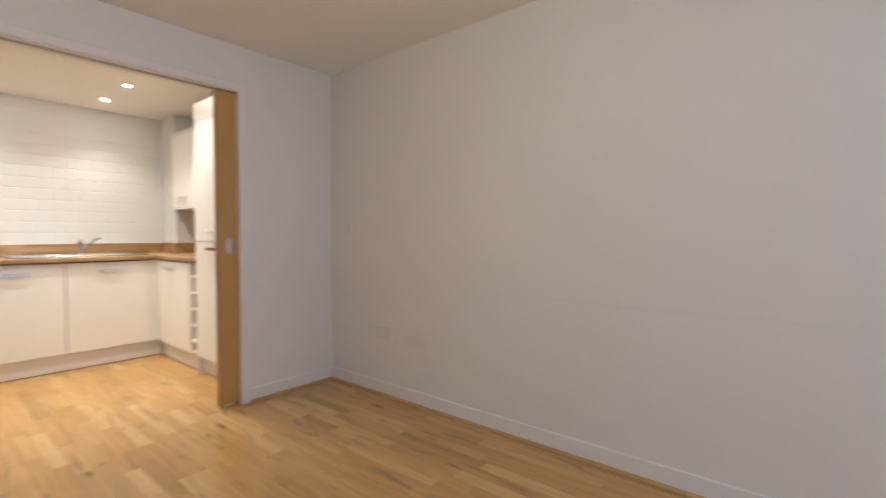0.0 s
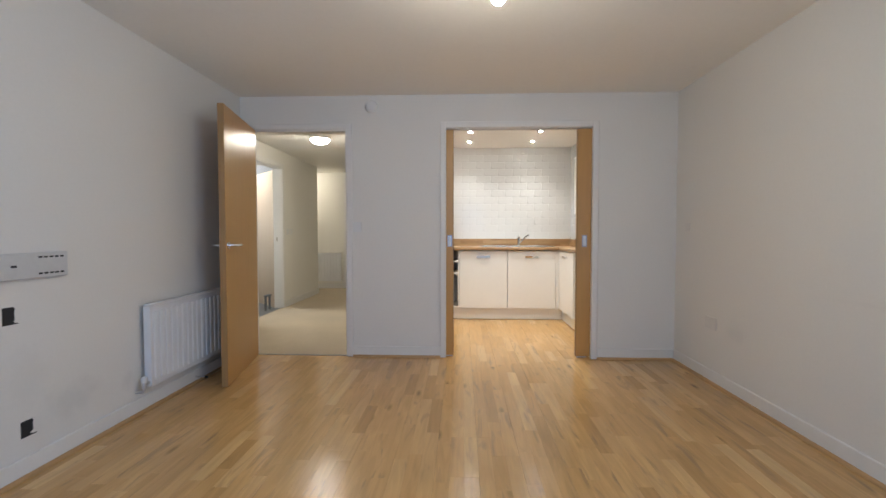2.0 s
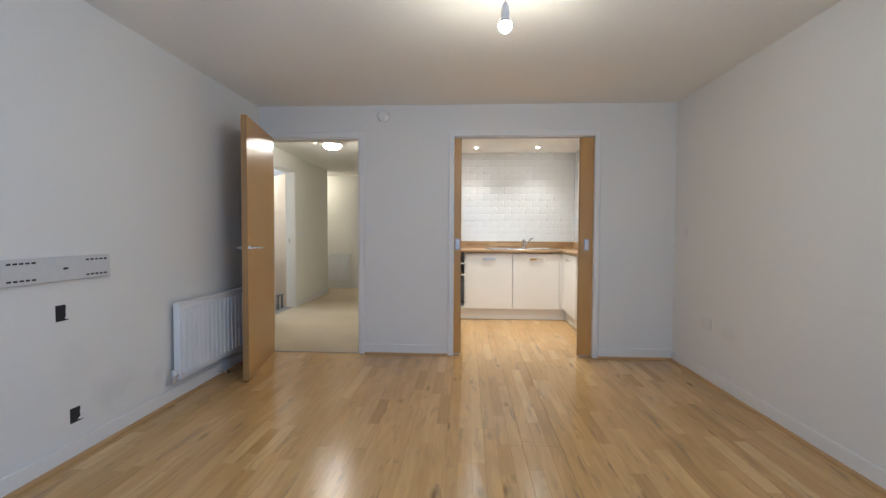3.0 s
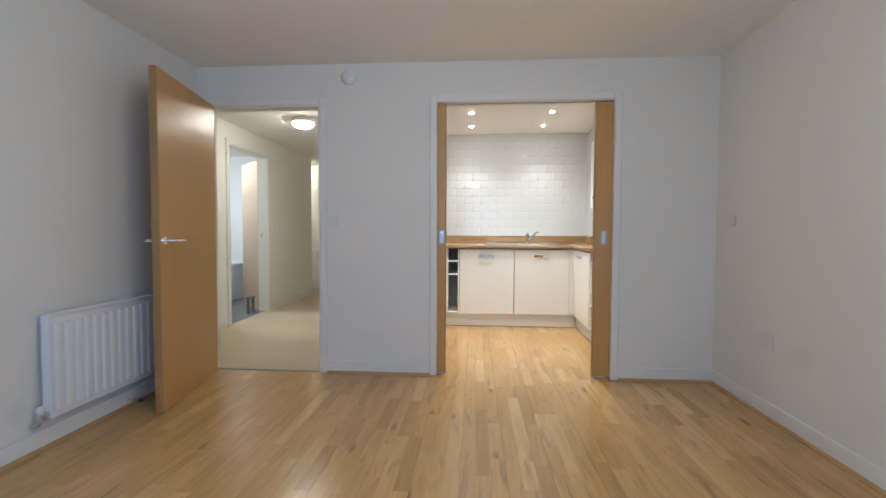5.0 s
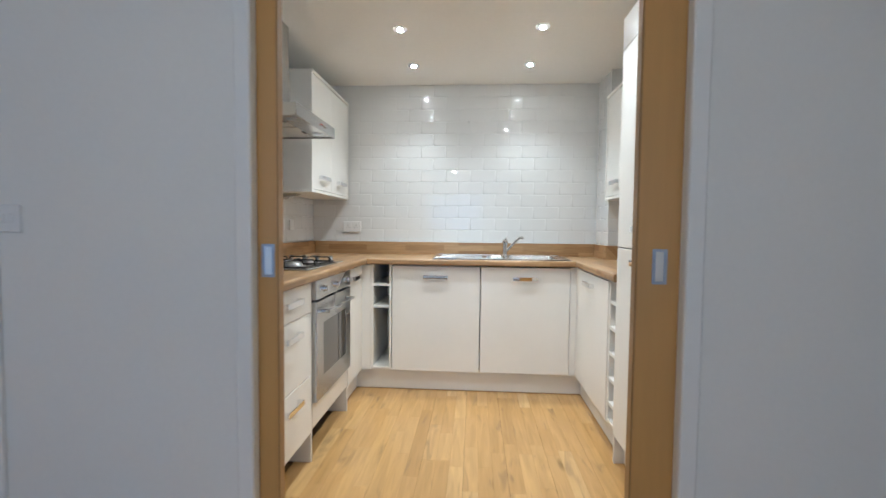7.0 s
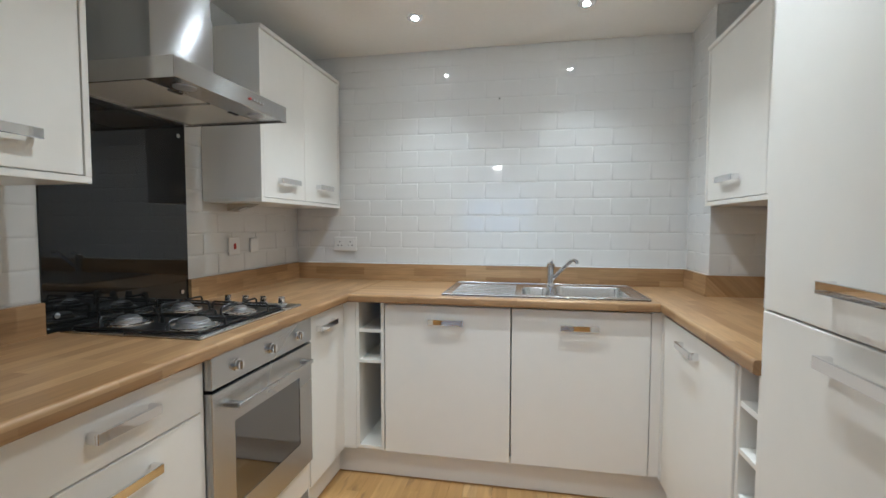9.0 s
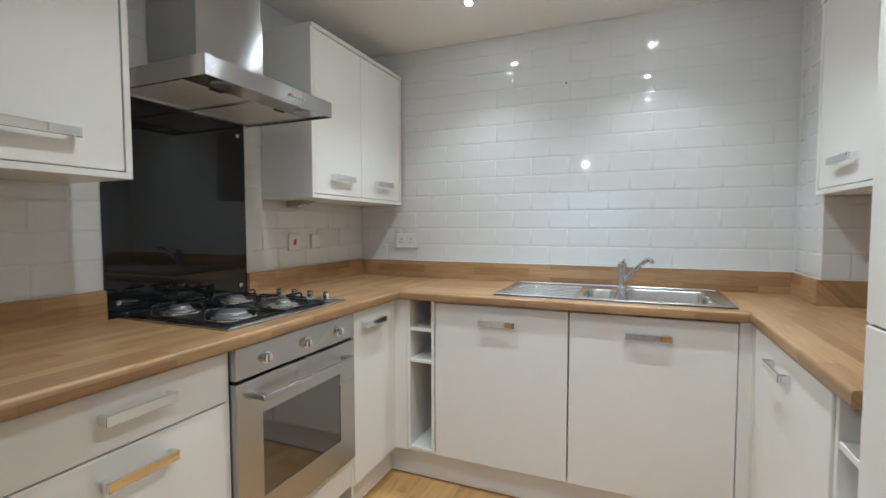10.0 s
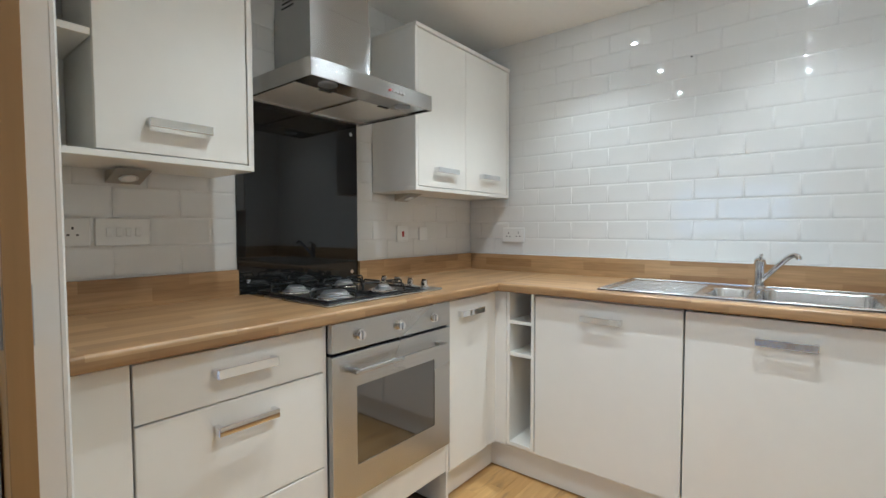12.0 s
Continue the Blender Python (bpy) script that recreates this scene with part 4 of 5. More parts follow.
base_cabinet("base_cabinet", "ivory white base cabinet with one door", (-4.33, -3.662, RF + 0.022, YR - 0.04, 0.15, 0.87), (-4.337, -3.662, RF, RF + 0.019, DZ0, DZ1), (-4.02, RF, 0.803), "x", (0, -1, 0))
shelf_unit("open_shelf_unit", "narrow open white wine rack beside the tall cabinet", -3.657, -3.527, RF + 0.006, RF + 0.5, 0.15, 0.872, (0.15, 0.24, 0.365, 0.495, 0.625, 0.755), "x", -1)

# plinths
def plinth(x0, x1, y0, y1, front, label):
    """Plinth board with a dark strip at its foot for the gap's shadow line; front: axis and sign of its face."""
    t = thing("plinth", ((x0 + x1) / 2, (y0 + y1) / 2, 0), label, "plinth", "plinths")
    part("board", block(x0, x1, y0, y1, 0.005, 0.148, 0.001), M_UNIT, t)
    g = 0.0015
    gap_box = {"+x": (x0, x1 + g, y0, y1), "+y": (x0, x1, y0, y1 + g), "-y": (x0, x1, y0 - g, y1)}[front]
    # brown strip stands in for the shade between plinth and floor
    part("gap_shade_strip", block(*gap_box, 0.0, 0.0048), M_DOORE, t, "thin brown strip imitating the shadow line at the floor")


plinth(BF - 0.062, BF - 0.046, 0.55, 2.11, "+x", "pale plinth board below the sink run")
plinth(-4.42, -4.016, DF - 0.065, DF - 0.05, "+y", "pale plinth board below the narrow cabinet")
plinth(-4.434, -3.53, RF + 0.05, RF + 0.065, "-y", "pale plinth board below the base cabinet")
plinth(-3.5, XW1 - 0.001, RF + 0.05, RF + 0.065, "-y", "pale plinth board below the tall cabinet")
for x in (-3.2, -3.72, -2.95):
    single("unit_leg", cyl(bmesh.new(), (x, 0.45, 0.075), 0.02, 0.15, n=16), M_IRON, "black plastic leg below the base unit", "cabinet leg", "cabinet legs", True)

# tall cabinet
tc = thing("tall_cabinet", (-3.2, 2.35, 0), "tall ivory white larder cabinet with three doors", "tall cabinet")
part("side", block(-3.524, -3.506, RF + 0.003, YR - 0.002, 0.0, 2.10, 0.0015), M_UNIT, tc)
part("body", block(-3.505, -2.90, RF + 0.026, YR - 0.004, 0.15, 2.10), M_CARC, tc)
for z0, z1, hz in ((0.148, 1.043, 0.99), (1.047, 1.95, 1.13), (1.954, 2.098, None)):
    d = part("door", block(-3.505, -2.915, RF - 0.008, RF + 0.011, z0, z1, 0.003, 2), M_UNIT, tc)
    if hz:
        bar_handle(d, (-3.152, RF - 0.008, hz), "x", (0, -1, 0), 0.204)
single("filler_panel", block(-2.912, XW1 - 0.001, RF, RF + 0.018, 0.0, 2.10, 0.002), M_UNIT, "ivory white filler panel beside the tall cabinet", "filler panel")


# wall cabinets
def wall_cabinet(label, x0, x1, y0, y1, doors, handles, out, niche=None, z0=1.343, z1=2.095):
    """Wall cabinet with inset doors; y0 wall side, y1 front."""
    s = 1 if y1 > y0 else -1
    t = thing("wall_cabinet", ((x0 + x1) / 2, y0, z0), label, "wall cabinet", "wall cabinets")
    w = 0.018
    part("bottom_panel", block(x0, x1, y0, y1, z0, z0 + w, 0.0015), M_UNIT, t)
    part("top_panel", block(x0, x1, y0, y1 + s * 0.006, z1 - w, z1, 0.0015), M_UNIT, t)
    part("side", block(x0, x0 + w, y0, y1, z0 + w, z1 - w, 0.001), M_UNIT, t)
    part("side", block(x1 - w, x1, y0, y1, z0 + w, z1 - w, 0.001), M_UNIT, t)
    lo = min(d[0] for d in doors)
    hi = max(d[1] for d in doors)
    part("body", block(lo + 0.002, hi - 0.002, y0 + s * 0.003, y1 - s * 0.024, z0 + w, z1 - w), M_CARC, t)
    for d, h in zip(doors, handles):
        f = part("door", block(d[0], d[1], y1 - s * 0.021, y1 - s * 0.002, z0 + w + 0.003, z1 - w - 0.003, 0.0025, 2), M_UNIT, t)
        bar_handle(f, (h, y1 - s * 0.002, z0 + 0.103), "x", (0, s, 0))
    if niche:
        for z in (1.65, 1.88):
            part("shelf", block(niche[0], niche[1], y0 + s * 0.01, y1 - s * 0.01, z, z + w, 0.001), M_UNIT, t)
        part("back", block(niche[0], niche[1], y0 + s * 0.002, y0 + s * 0.008, z0 + w, z1 - w), M_CARC, t)
    return t


WF = 0.355
wall_cabinet("ivory white wall cabinet with an open shelf niche", -3.312, XW1 - 0.001, KL + 0.006, WF, [(-3.291, -2.893)], [-3.09], 1, niche=(-2.892, XW1 - 0.02), z0=1.35)
wall_cabinet("ivory white two-door wall cabinet in the corner", -4.902, -4.085, KL + 0.006, WF, [(-4.472, -4.106), (-4.881, -4.475)], [-4.30, -4.68], 1)
wall_cabinet("ivory white wall cabinet beside the tall cabinet", -4.608, -3.528, YR - 0.001, 2.278, [(-4.052, -3.549), (-4.588, -4.055)], [-3.78, -4.345], -1, z0=1.332, z1=2.052)

for x in (-3.022, -4.25):
    ul = thing("under_cabinet_light", (x, 0.2, 1.343), "small wedge-shaped steel light under a wall cabinet", "under-cabinet light", "under-cabinet lights")
    bm = bmesh.new()
    vs = [bm.verts.new(p) for p in ((x - 0.046, 0.10, 1.342), (x + 0.046, 0.10, 1.342), (x + 0.046, 0.21, 1.342), (x - 0.046, 0.21, 1.342), (x - 0.046, 0.10, 1.306), (x + 0.046, 0.10, 1.306))]
    for f in ((0, 1, 2, 3), (0, 4, 5, 1), (3, 2, 5, 4), (0, 3, 4), (1, 5, 2)):
        bm.faces.new([vs[i] for i in f])
    # steel housing, the reflected worktop brown is in its base colour
    part("housing", bm, M_HOUSE, ul, "brushed metal wedge housing")
    bm = cyl(bmesh.new(), (0, 0, 0), 0.026, 0.004)
    bm.transform(Matrix.Translation((x, 0.155, 1.3195)) @ pose(0, 0, 0, 20.9, 0, 0))
    ln_ = part("lens_ring", bm, M_CHROME, ul, "bright metal lens ring", True)
    bm = cyl(bmesh.new(), (0, 0, 0), 0.019, 0.004)
    bm.transform(Matrix.Translation((x, 0.1545, 1.3185)) @ pose(0, 0, 0, 20.9, 0, 0))
    part("lens", bm, M_PLASTIC, ln_, "unlit frosted lens", True)


# worktops and upstands
def nosed(name, x0, x1, y0, y1, edge, material, label, holes=()):
    """Worktop run: a slab and a rounded front edge; edge: '+y', '-y' or '+x'. A sink hole splits the slab."""
    t = thing(name, ((x0 + x1) / 2, (y0 + y1) / 2, WT0), label, "worktop")
    e = 0.022
    sx1 = x1 - e if edge == "+x" else x1
    sy0, sy1 = (y0 + e if edge == "-y" else y0), (y1 - e if edge == "+y" else y1)
    bm = bmesh.new()
    if holes:
        hx0, hx1, hy0, hy1 = holes
        cub(bm, x0, hx0, sy0, sy1, WT0, WT1)
        cub(bm, hx0, hx1, sy0, hy0, WT0, WT1)
        cub(bm, hx0, hx1, hy1, sy1, WT0, WT1)
        cub(bm, hx1, sx1, sy0, sy1, WT0, WT1)
        bmesh.ops.remove_doubles(bm, verts=bm.verts, dist=1e-6)
    else:
        cub(bm, x0, sx1, sy0, sy1, WT0, WT1)
    part("slab", bm, material, t)
    fx0, fy0, fy1 = (sx1 if edge == "+x" else x0), (sy1 if edge == "+y" else y0), (sy0 if edge == "-y" else y1)
    bm = block(fx0, x1, fy0, fy1, WT0, WT1)
    front = {"+y": lambda c: abs(c.y - y1), "-y": lambda c: abs(c.y - y0), "+x": lambda c: abs(c.x - x1)}[edge]
    pick = [g for g in bm.edges if all(front(v.co) < 1e-5 for v in g.verts) and abs(g.verts[0].co.z - g.verts[1].co.z) < 1e-5]
    bmesh.ops.bevel(bm, geom=pick, offset=0.009, segments=4, profile=0.5, affect="EDGES")
    part("front_edge", bm, material, t, "rounded laminate front edge", True)
    return t


nosed("worktop", KB, XW1 - 0.001, KL, 0.640, "+y", M_WOODX, "wood-block laminate worktop with the hob on it")
nosed("worktop", KB, -4.334, 0.6405, 2.0295, "+x", M_WOODY, "wood-block laminate worktop around the steel sink", holes=(-4.80, -4.435, 1.44, 1.955))
nosed("worktop", KB, -3.526, 2.030, YR - 0.002, "-y", M_WOODX, "wood-block laminate worktop beside the tall cabinet")
UZ = 1.012
struct("trim_upstand_1", boxes([(KB, -3.986, KL, KL + 0.02, WT1, UZ), (-3.392, XW1 - 0.001, KL, KL + 0.02, WT1, UZ)]), M_WOODX, "wood-block laminate upstand behind the worktop")
struct("trim_upstand_2", block(KB, KB + 0.02, KL + 0.02, 2.303, WT1, UZ, 0.0015), M_WOODY, "wood-block laminate upstand behind the sink")
struct("trim_upstand_3", boxes([(KB + 0.02, -4.612, 2.288, 2.303, WT1, UZ), (-4.612, -4.595, 2.288, YR - 0.003, WT1, UZ)]), M_WOODX, "wood-block laminate upstand round the boxing")
struct("trim_sealant", boxes([(KB + 0.0205, KB + 0.0005, KL + 0.02, 2.288, UZ, UZ + 0.003)]), M_PLASTIC, "thin white sealant line")

# splashback
sb = thing("splashback", (-3.69, KL, WT1), "glossy black glass splashback behind the hob", "splashback")
part("glass", block(-3.984, -3.394, KL + 0.001, KL + 0.008, WT1, 1.672, 0.001), M_BGLASS, sb)
for x in (-3.945, -3.433):
    for z in (0.965, 1.605):
        part("screw_cap", cyl(bmesh.new(), (x, KL + 0.0095, z), 0.009, 0.004, "y", n=20), M_CHROME, sb, "round chrome screw cap", True)

# hob
HX0, HX1, HY0, HY1 = -4.005, -3.425, 0.085, 0.575
hob = thing("gas_hob", (-3.715, 0.33, WT1), "four-burner stainless steel gas hob with black supports", "hob")
part("base_plate", block(HX0, HX1, HY0, HY1, WT1, WT1 + 0.008, 0.004, 2), M_STEELX, hob, "stainless steel hob plate")
part("well", block(HX0 + 0.085, HX1 - 0.02, HY0 + 0.02, HY1 - 0.02, WT1 + 0.0075, WT1 + 0.0092), M_IRON, hob, "dark recessed hob pan")
zt = WT1 + 0.009
for x, y, r in ((-3.555, 0.445, 0.05), (-3.555, 0.205, 0.038), (-3.79, 0.205, 0.038), (-3.79, 0.445, 0.03)):
    b = part("burner", lathe(bmesh.new(), (x, y, zt), [(r + 0.012, 0), (r + 0.012, 0.003), (r, 0.005), (r, 0.013), (r - 0.004, 0.016)]), M_ALU, hob, "cast aluminium gas burner", True)
    part("burner_cap", lathe(bmesh.new(), (x, y, zt + 0.016), [(r - 0.008, 0), (r - 0.006, 0.004), (r - 0.012, 0.008)]), M_ALU, b, "", True)
    part("burner_dish", lathe(bmesh.new(), (x, y, zt - 0.0005), [(r + 0.030, 0.0), (r + 0.028, 0.0045), (r + 0.022, 0.0062), (r + 0.0125, 0.0025)]), M_CHROME, b, "polished steel ring round the burner", True)
for x in (-3.555, -3.79):
    bm = bmesh.new()
    zz = zt + 0.036
    a0, a1, c0, c1 = x - 0.105, x + 0.105, HY0 + 0.03, HY1 - 0.03
    ring = [(a0, c0), (a1, c0), (a1, c1), (a0, c1), (a0, c0)]
    for p, q in zip(ring, ring[1:]):
        tube(bm, [(*p, zt + 0.006), (*q, zt + 0.006)], 0.004, 8)
    for yy in (0.205, 0.445):
        for s in (-1, 1):
            tube(bm, [(x + s * 0.105, yy, zt + 0.006), (x + s * 0.102, yy, zz - 0.006), (x + s * 0.094, yy, zz), (x + s * 0.02, yy, zz)], 0.004, 8)
            e = yy + s * 0.115
            tube(bm, [(x, e, zt + 0.006), (x, e - s * 0.003, zz - 0.006), (x, e - s * 0.010, zz), (x, yy + s * 0.02, zz)], 0.004, 8)
    part("pan_support", bm, M_IRON, hob, "black enamelled wire pan support", True)
for y in (0.27, 0.35, 0.43, 0.51):
    bm = lathe(bmesh.new(), (-3.965, y, WT1 + 0.008), [(0.018, 0), (0.018, 0.006), (0.0135, 0.009), (0.0135, 0.025), (0.011, 0.028)])
    cub(bm, -3.969, -3.961, y - 0.014, y + 0.014, WT1 + 0.032, WT1 + 0.042, 0.002)
    part("knob", bm, M_CHROME, hob, "chrome hob knob", True)

# cooker hood
hd = thing("cooker_hood", (-3.70, KL, 1.65), "stainless steel chimney cooker hood above the hob", "cooker hood")
X0, X1, YB, YF, Z0, Z1 = -3.996, -3.412, KL + 0.008, 0.526, 1.650, 1.710
bm = bmesh.new()
cub(bm, X0, X1, YF - 0.004, YF, Z0, Z1, 0.001)
cub(bm, X0, X0 + 0.004, YB, YF - 0.004, Z0, Z1)
cub(bm, X1 - 0.004, X1, YB, YF - 0.004, Z0, Z1)
cub(bm, X0 + 0.004, X1 - 0.004, YB, YF - 0.004, Z1 - 0.004, Z1)
part("canopy", bm, M_STEELX, hd, "brushed steel canopy")
bm = bmesh.new()
cub(bm, X0 + 0.004, X1 - 0.004, YF - 0.12, YF - 0.004, Z0 + 0.006, Z0 + 0.010)
cub(bm, X0 + 0.004, X1 - 0.004, YB, YB + 0.03, Z0 + 0.002, Z0 + 0.008)
for x in (X0 + 0.004, -3.706, X1 - 0.016):
    cub(bm, x, x + 0.012, YB + 0.03, YF - 0.12, Z0 + 0.003, Z0 + 0.009)
part("underside", bm, M_STEELX, hd, "grey steel underside rail")
for a, b in ((X0 + 0.016, -3.706), (-3.694, X1 - 0.016)):
    f = part("grease_filter", block(a, b, YB + 0.03, YF - 0.12, Z0 + 0.008, Z0 + 0.014), M_FILTER, hd, "fine aluminium mesh grease filter")
    part("filter_latch", block((a + b) / 2 - 0.025, (a + b) / 2 + 0.025, YF - 0.135, YF - 0.123, Z0 + 0.004, Z0 + 0.0078), M_IRON, f, "small black latch")
for x in (X0 + 0.11, X1 - 0.11):
    part("hood_lamp", cyl(bmesh.new(), (x, YF - 0.062, Z0 + 0.0045), 0.032, 0.004), M_ALU, hd, "unlit round lamp glass", True)
for k in range(5):
    part("button", cyl(bmesh.new(), (-3.755 - k * 0.018, YF + 0.002, 1.681), 0.0045, 0.006, "y", n=14), M_RED if k == 0 else M_CHROME, hd, "red lit push button" if k == 0 else "", True)
ch = part("chimney", block(-3.857, -3.563, KL + 0.006, 0.31, Z1, 2.0, 0.0015), M_STEEL, hd, "brushed steel chimney")
part("chimney_upper", block(-3.853, -3.567, KL + 0.006, 0.306, 2.0, KCEIL - 0.001, 0.0015), M_STEEL, hd, "upper telescopic chimney section")
for k in range(9):
    z = 2.02 + k * 0.017
    bm = block(-3.5672, -3.5662, 0.12 + k * 0.004, 0.20 + k * 0.004, z, z + 0.006)
    part("vent_slot", bm, M_DARK, ch, "dark vent slot" if k == 0 else "")

# sink and tap
SX0, SX1, SY0, SY1 = -4.865, -4.385, 1.082, 2.005
sk = thing("sink", (-4.62, 1.55, WT1), "stainless steel one and a half bowl sink with drainer", "sink")
bm = bmesh.new()
zs0, zs1 = WT1, WT1 + 0.006
BW = ((-4.72, -4.445, 1.45, 1.585), (-4.785, -4.445, 1.612, 1.945))   # small and main bowl
cub(bm, SX0, -4.785, SY0, SY1, zs0, zs1)
cub(bm, -4.445, SX1, SY0, SY1, zs0, zs1)
cub(bm, -4.785, -4.445, SY0, 1.45, zs0, zs1)
cub(bm, -4.785, -4.72, 1.45, 1.585, zs0, zs1)
cub(bm, -4.785, -4.445, 1.585, 1.612, zs0, zs1)
cub(bm, -4.785, -4.445, 1.945, SY1, zs0, zs1)
for a, b, c, d in ((SX0, SX1, SY0, SY0 + 0.008), (SX0, SX1, SY1 - 0.008, SY1), (SX0, SX0 + 0.008, SY0, SY1), (SX1 - 0.008, SX1, SY0, SY1)):
    cub(bm, a, b, c, d, zs0, zs1 + 0.004, 0.002)
part("deck", bm, M_SINK, sk, "stainless steel sink deck")
for (x0, x1, y0, y1), dep in zip(BW, (0.09, 0.15)):
    bm = bmesh.new()
    n, rr = 6, 0.05
    loops = []
    for z, ins in ((zs1, 0.0), (zs1 - 0.006, 0.004), (zs1 - dep + 0.03, 0.012), (zs1 - dep + 0.006, 0.025), (zs1 - dep, 0.05)):
        lp = []
        for cx, cy, a0 in ((x1 - rr, y1 - rr, 0), (x0 + rr, y1 - rr, 90), (x0 + rr, y0 + rr, 180), (x1 - rr, y0 + rr, 270)):
            for k in range(n + 1):
                a = radians(a0 + 90 * k / n)
                lp.append(bm.verts.new((cx + (rr - ins) * math.cos(a), cy + (rr - ins) * math.sin(a), z)))
        loops.append(lp)
    for p, q in zip(loops, loops[1:]):
        for k in range(len(p)):
            j = (k + 1) % len(p)
            bm.faces.new((p[k], p[j], q[j], q[k]))
    bm.faces.new(loops[-1])
    # corner fillets of the deck round the bowl
    for cx, cy, sx, sy in ((x1, y1, -1, -1), (x0, y1, 1, -1), (x0, y0, 1, 1), (x1, y0, -1, 1)):
        c = bm.verts.new((cx, cy, zs1))
        arc = [bm.verts.new((cx + sx * rr * (1 - math.cos(radians(90 * k / n))), cy + sy * rr * (1 - math.sin(radians(90 * k / n))), zs1)) for k in range(n + 1)]
        for p, q in zip(arc, arc[1:]):
            bm.faces.new((c, p, q))
    part("bowl", bm, M_SINK, sk, "deep stainless steel bowl", True)
    part("plug", cyl(bmesh.new(), ((x0 + x1) / 2, (y0 + y1) / 2, zs1 - dep + 0.003), 0.03, 0.004), M_CHROME, sk, "", True)
for k in range(7):
    x = -4.76 + k * 0.05
    bm = bmesh.new()
    cub(bm, x - 0.008, x + 0.008, SY0 + 0.04, 1.42, zs1 - 0.001, zs1 + 0.004, 0.003, 2)
    part("drainer_rib", bm, M_SINK, sk)
tp = thing("mixer_tap", (-4.81, 1.60, WT1), "chrome single-lever kitchen mixer tap behind the sink", "tap")
part("tap_body", lathe(bmesh.new(), (-4.815, 1.598, zs1), [(0.026, 0), (0.025, 0.007), (0.019, 0.012), (0.0185, 0.09), (0.021, 0.094), (0.0215, 0.116), (0.016, 0.124)]), M_CHROME, tp, "", True)
part("spout", tube(bmesh.new(), [(-4.812, 1.598, 0.945), (-4.80, 1.625, 0.975), (-4.785, 1.655, 1.01), (-4.768, 1.685, 1.045), (-4.76, 1.70, 1.058), (-4.753, 1.715, 1.062), (-4.748, 1.725, 1.056), (-4.748, 1.726, 1.045)], 0.0105, 14), M_CHROME, tp, "", True)
bm = tube(bmesh.new(), [(-4.815, 1.598, 1.040), (-4.812, 1.600, 1.049), (-4.795, 1.603, 1.053), (-4.772, 1.606, 1.056)], 0.006, 10)
part("lever", bm, M_CHROME, tp, "", True)

# sockets on the tiles
TF = 0.004
plate("double_socket", (KB + TF, 0.382, 1.128), "x", 1, 0.146, 0.086, "white double socket on the tiled wall", "socket", holes=2)
plate("cooker_switch", (-4.29, KL + TF, 1.138), "y", 1, 0.086, 0.086, "white cooker switch with a red rocker on the tiles", "switch", rockers=1, red=True)
plate("blank_plate", (-4.455, KL + TF, 1.138), "y", 1, 0.07, 0.075, "white blank plate on the tiled wall", "blank plate")
plate("single_socket", (-2.90, KL + TF, 1.157), "y", 1, 0.086, 0.086, "white single socket on the tiled wall", "socket", holes=1)
plate("switch_bank", (-3.028, KL + TF, 1.157), "y", 1, 0.15, 0.086, "white plate with four appliance switches on the tiles", "switch", rockers=4)

single("screw_hole", cyl(bmesh.new(), (KB + 0.003, 1.309, 1.955), 0.004, 0.004, "x", n=12), M_DARK, "small dark screw hole in the tiled wall", "screw hole")

# recessed spots
beam = bpy.data.lights.new("spot_beam", "SPOT")
beam.energy, beam.color, beam.spot_size, beam.spot_blend, beam.shadow_soft_size = 33, (1.0, 0.985, 0.945), radians(114), 1.0, 0.012
for x in (-3.31, -3.905, -4.49):
    for y in (0.93, 1.725):
        sp = thing("ceiling_spot", (x, y, KCEIL), "lit round recessed ceiling spotlight with a chrome rim", "spotlight", "kitchen ceiling spots")
        part("rim", lathe(bmesh.new(), (x, y, KCEIL - 0.006), [(0.026, 0.0), (0.040, 0.001), (0.042, 0.0058)], 32), M_CHROME, sp, "", True)
        part("lamp", cyl(bmesh.new(), (x, y, KCEIL - 0.0075), 0.0155, 0.003), M_SPOT, sp, "bright warm white lamp face")
        new("spot_beam", beam).location = (x, y, KCEIL - 0.036)

# ---- hall and bathroom ----
hl = thing("hall_lamp", (-4.12, -0.87, 2.26), "lit round opal glass ceiling lamp in the hall", "ceiling lamp")
part("base", cyl(bmesh.new(), (-4.12, -0.87, 2.236), 0.128, 0.048, n=40), M_CHROME, hl, "", True)
part("shade", lathe(bmesh.new(), (-4.12, -0.87, 2.133), [(0.025, 0.028), (0.066, 0.034), (0.095, 0.048), (0.108, 0.068), (0.108, 0.078)], 40), M_HALLG, hl, "glowing opal glass shade", True)
sd = single("smoke_alarm", lathe(bmesh.new(), (-5.9, -0.87, 2.225), [(0.035, 0), (0.05, 0.008), (0.055, 0.034)]), M_PLASTIC, "round white smoke alarm on the hall ceiling", "alarm", smooth=True)
# assumed lamp, hidden round the corner, added to brighten the hall's far end
hr = thing("hall_lamp", (-7.12, -2.3, 2.26), "unseen round lamp added to brighten the hall recess", "ceiling lamp")
part("shade", lathe(bmesh.new(), (-7.12, -2.3, 2.165), [(0.03, 0.0), (0.08, 0.012), (0.115, 0.035), (0.135, 0.065), (0.135, 0.094)], 40), M_RECESSG, hr, "", True)
bt = thing("bathtub", (-5.3, -2.95, 0), "white acrylic bath with a panelled front", "bathtub")
bm = bmesh.new()
cub(bm, -6.48, -4.14, -2.66, -2.58, 0.52, 0.575, 0.012, 2)
cub(bm, -6.48, -4.14, -3.325, -3.26, 0.52, 0.575, 0.012, 2)
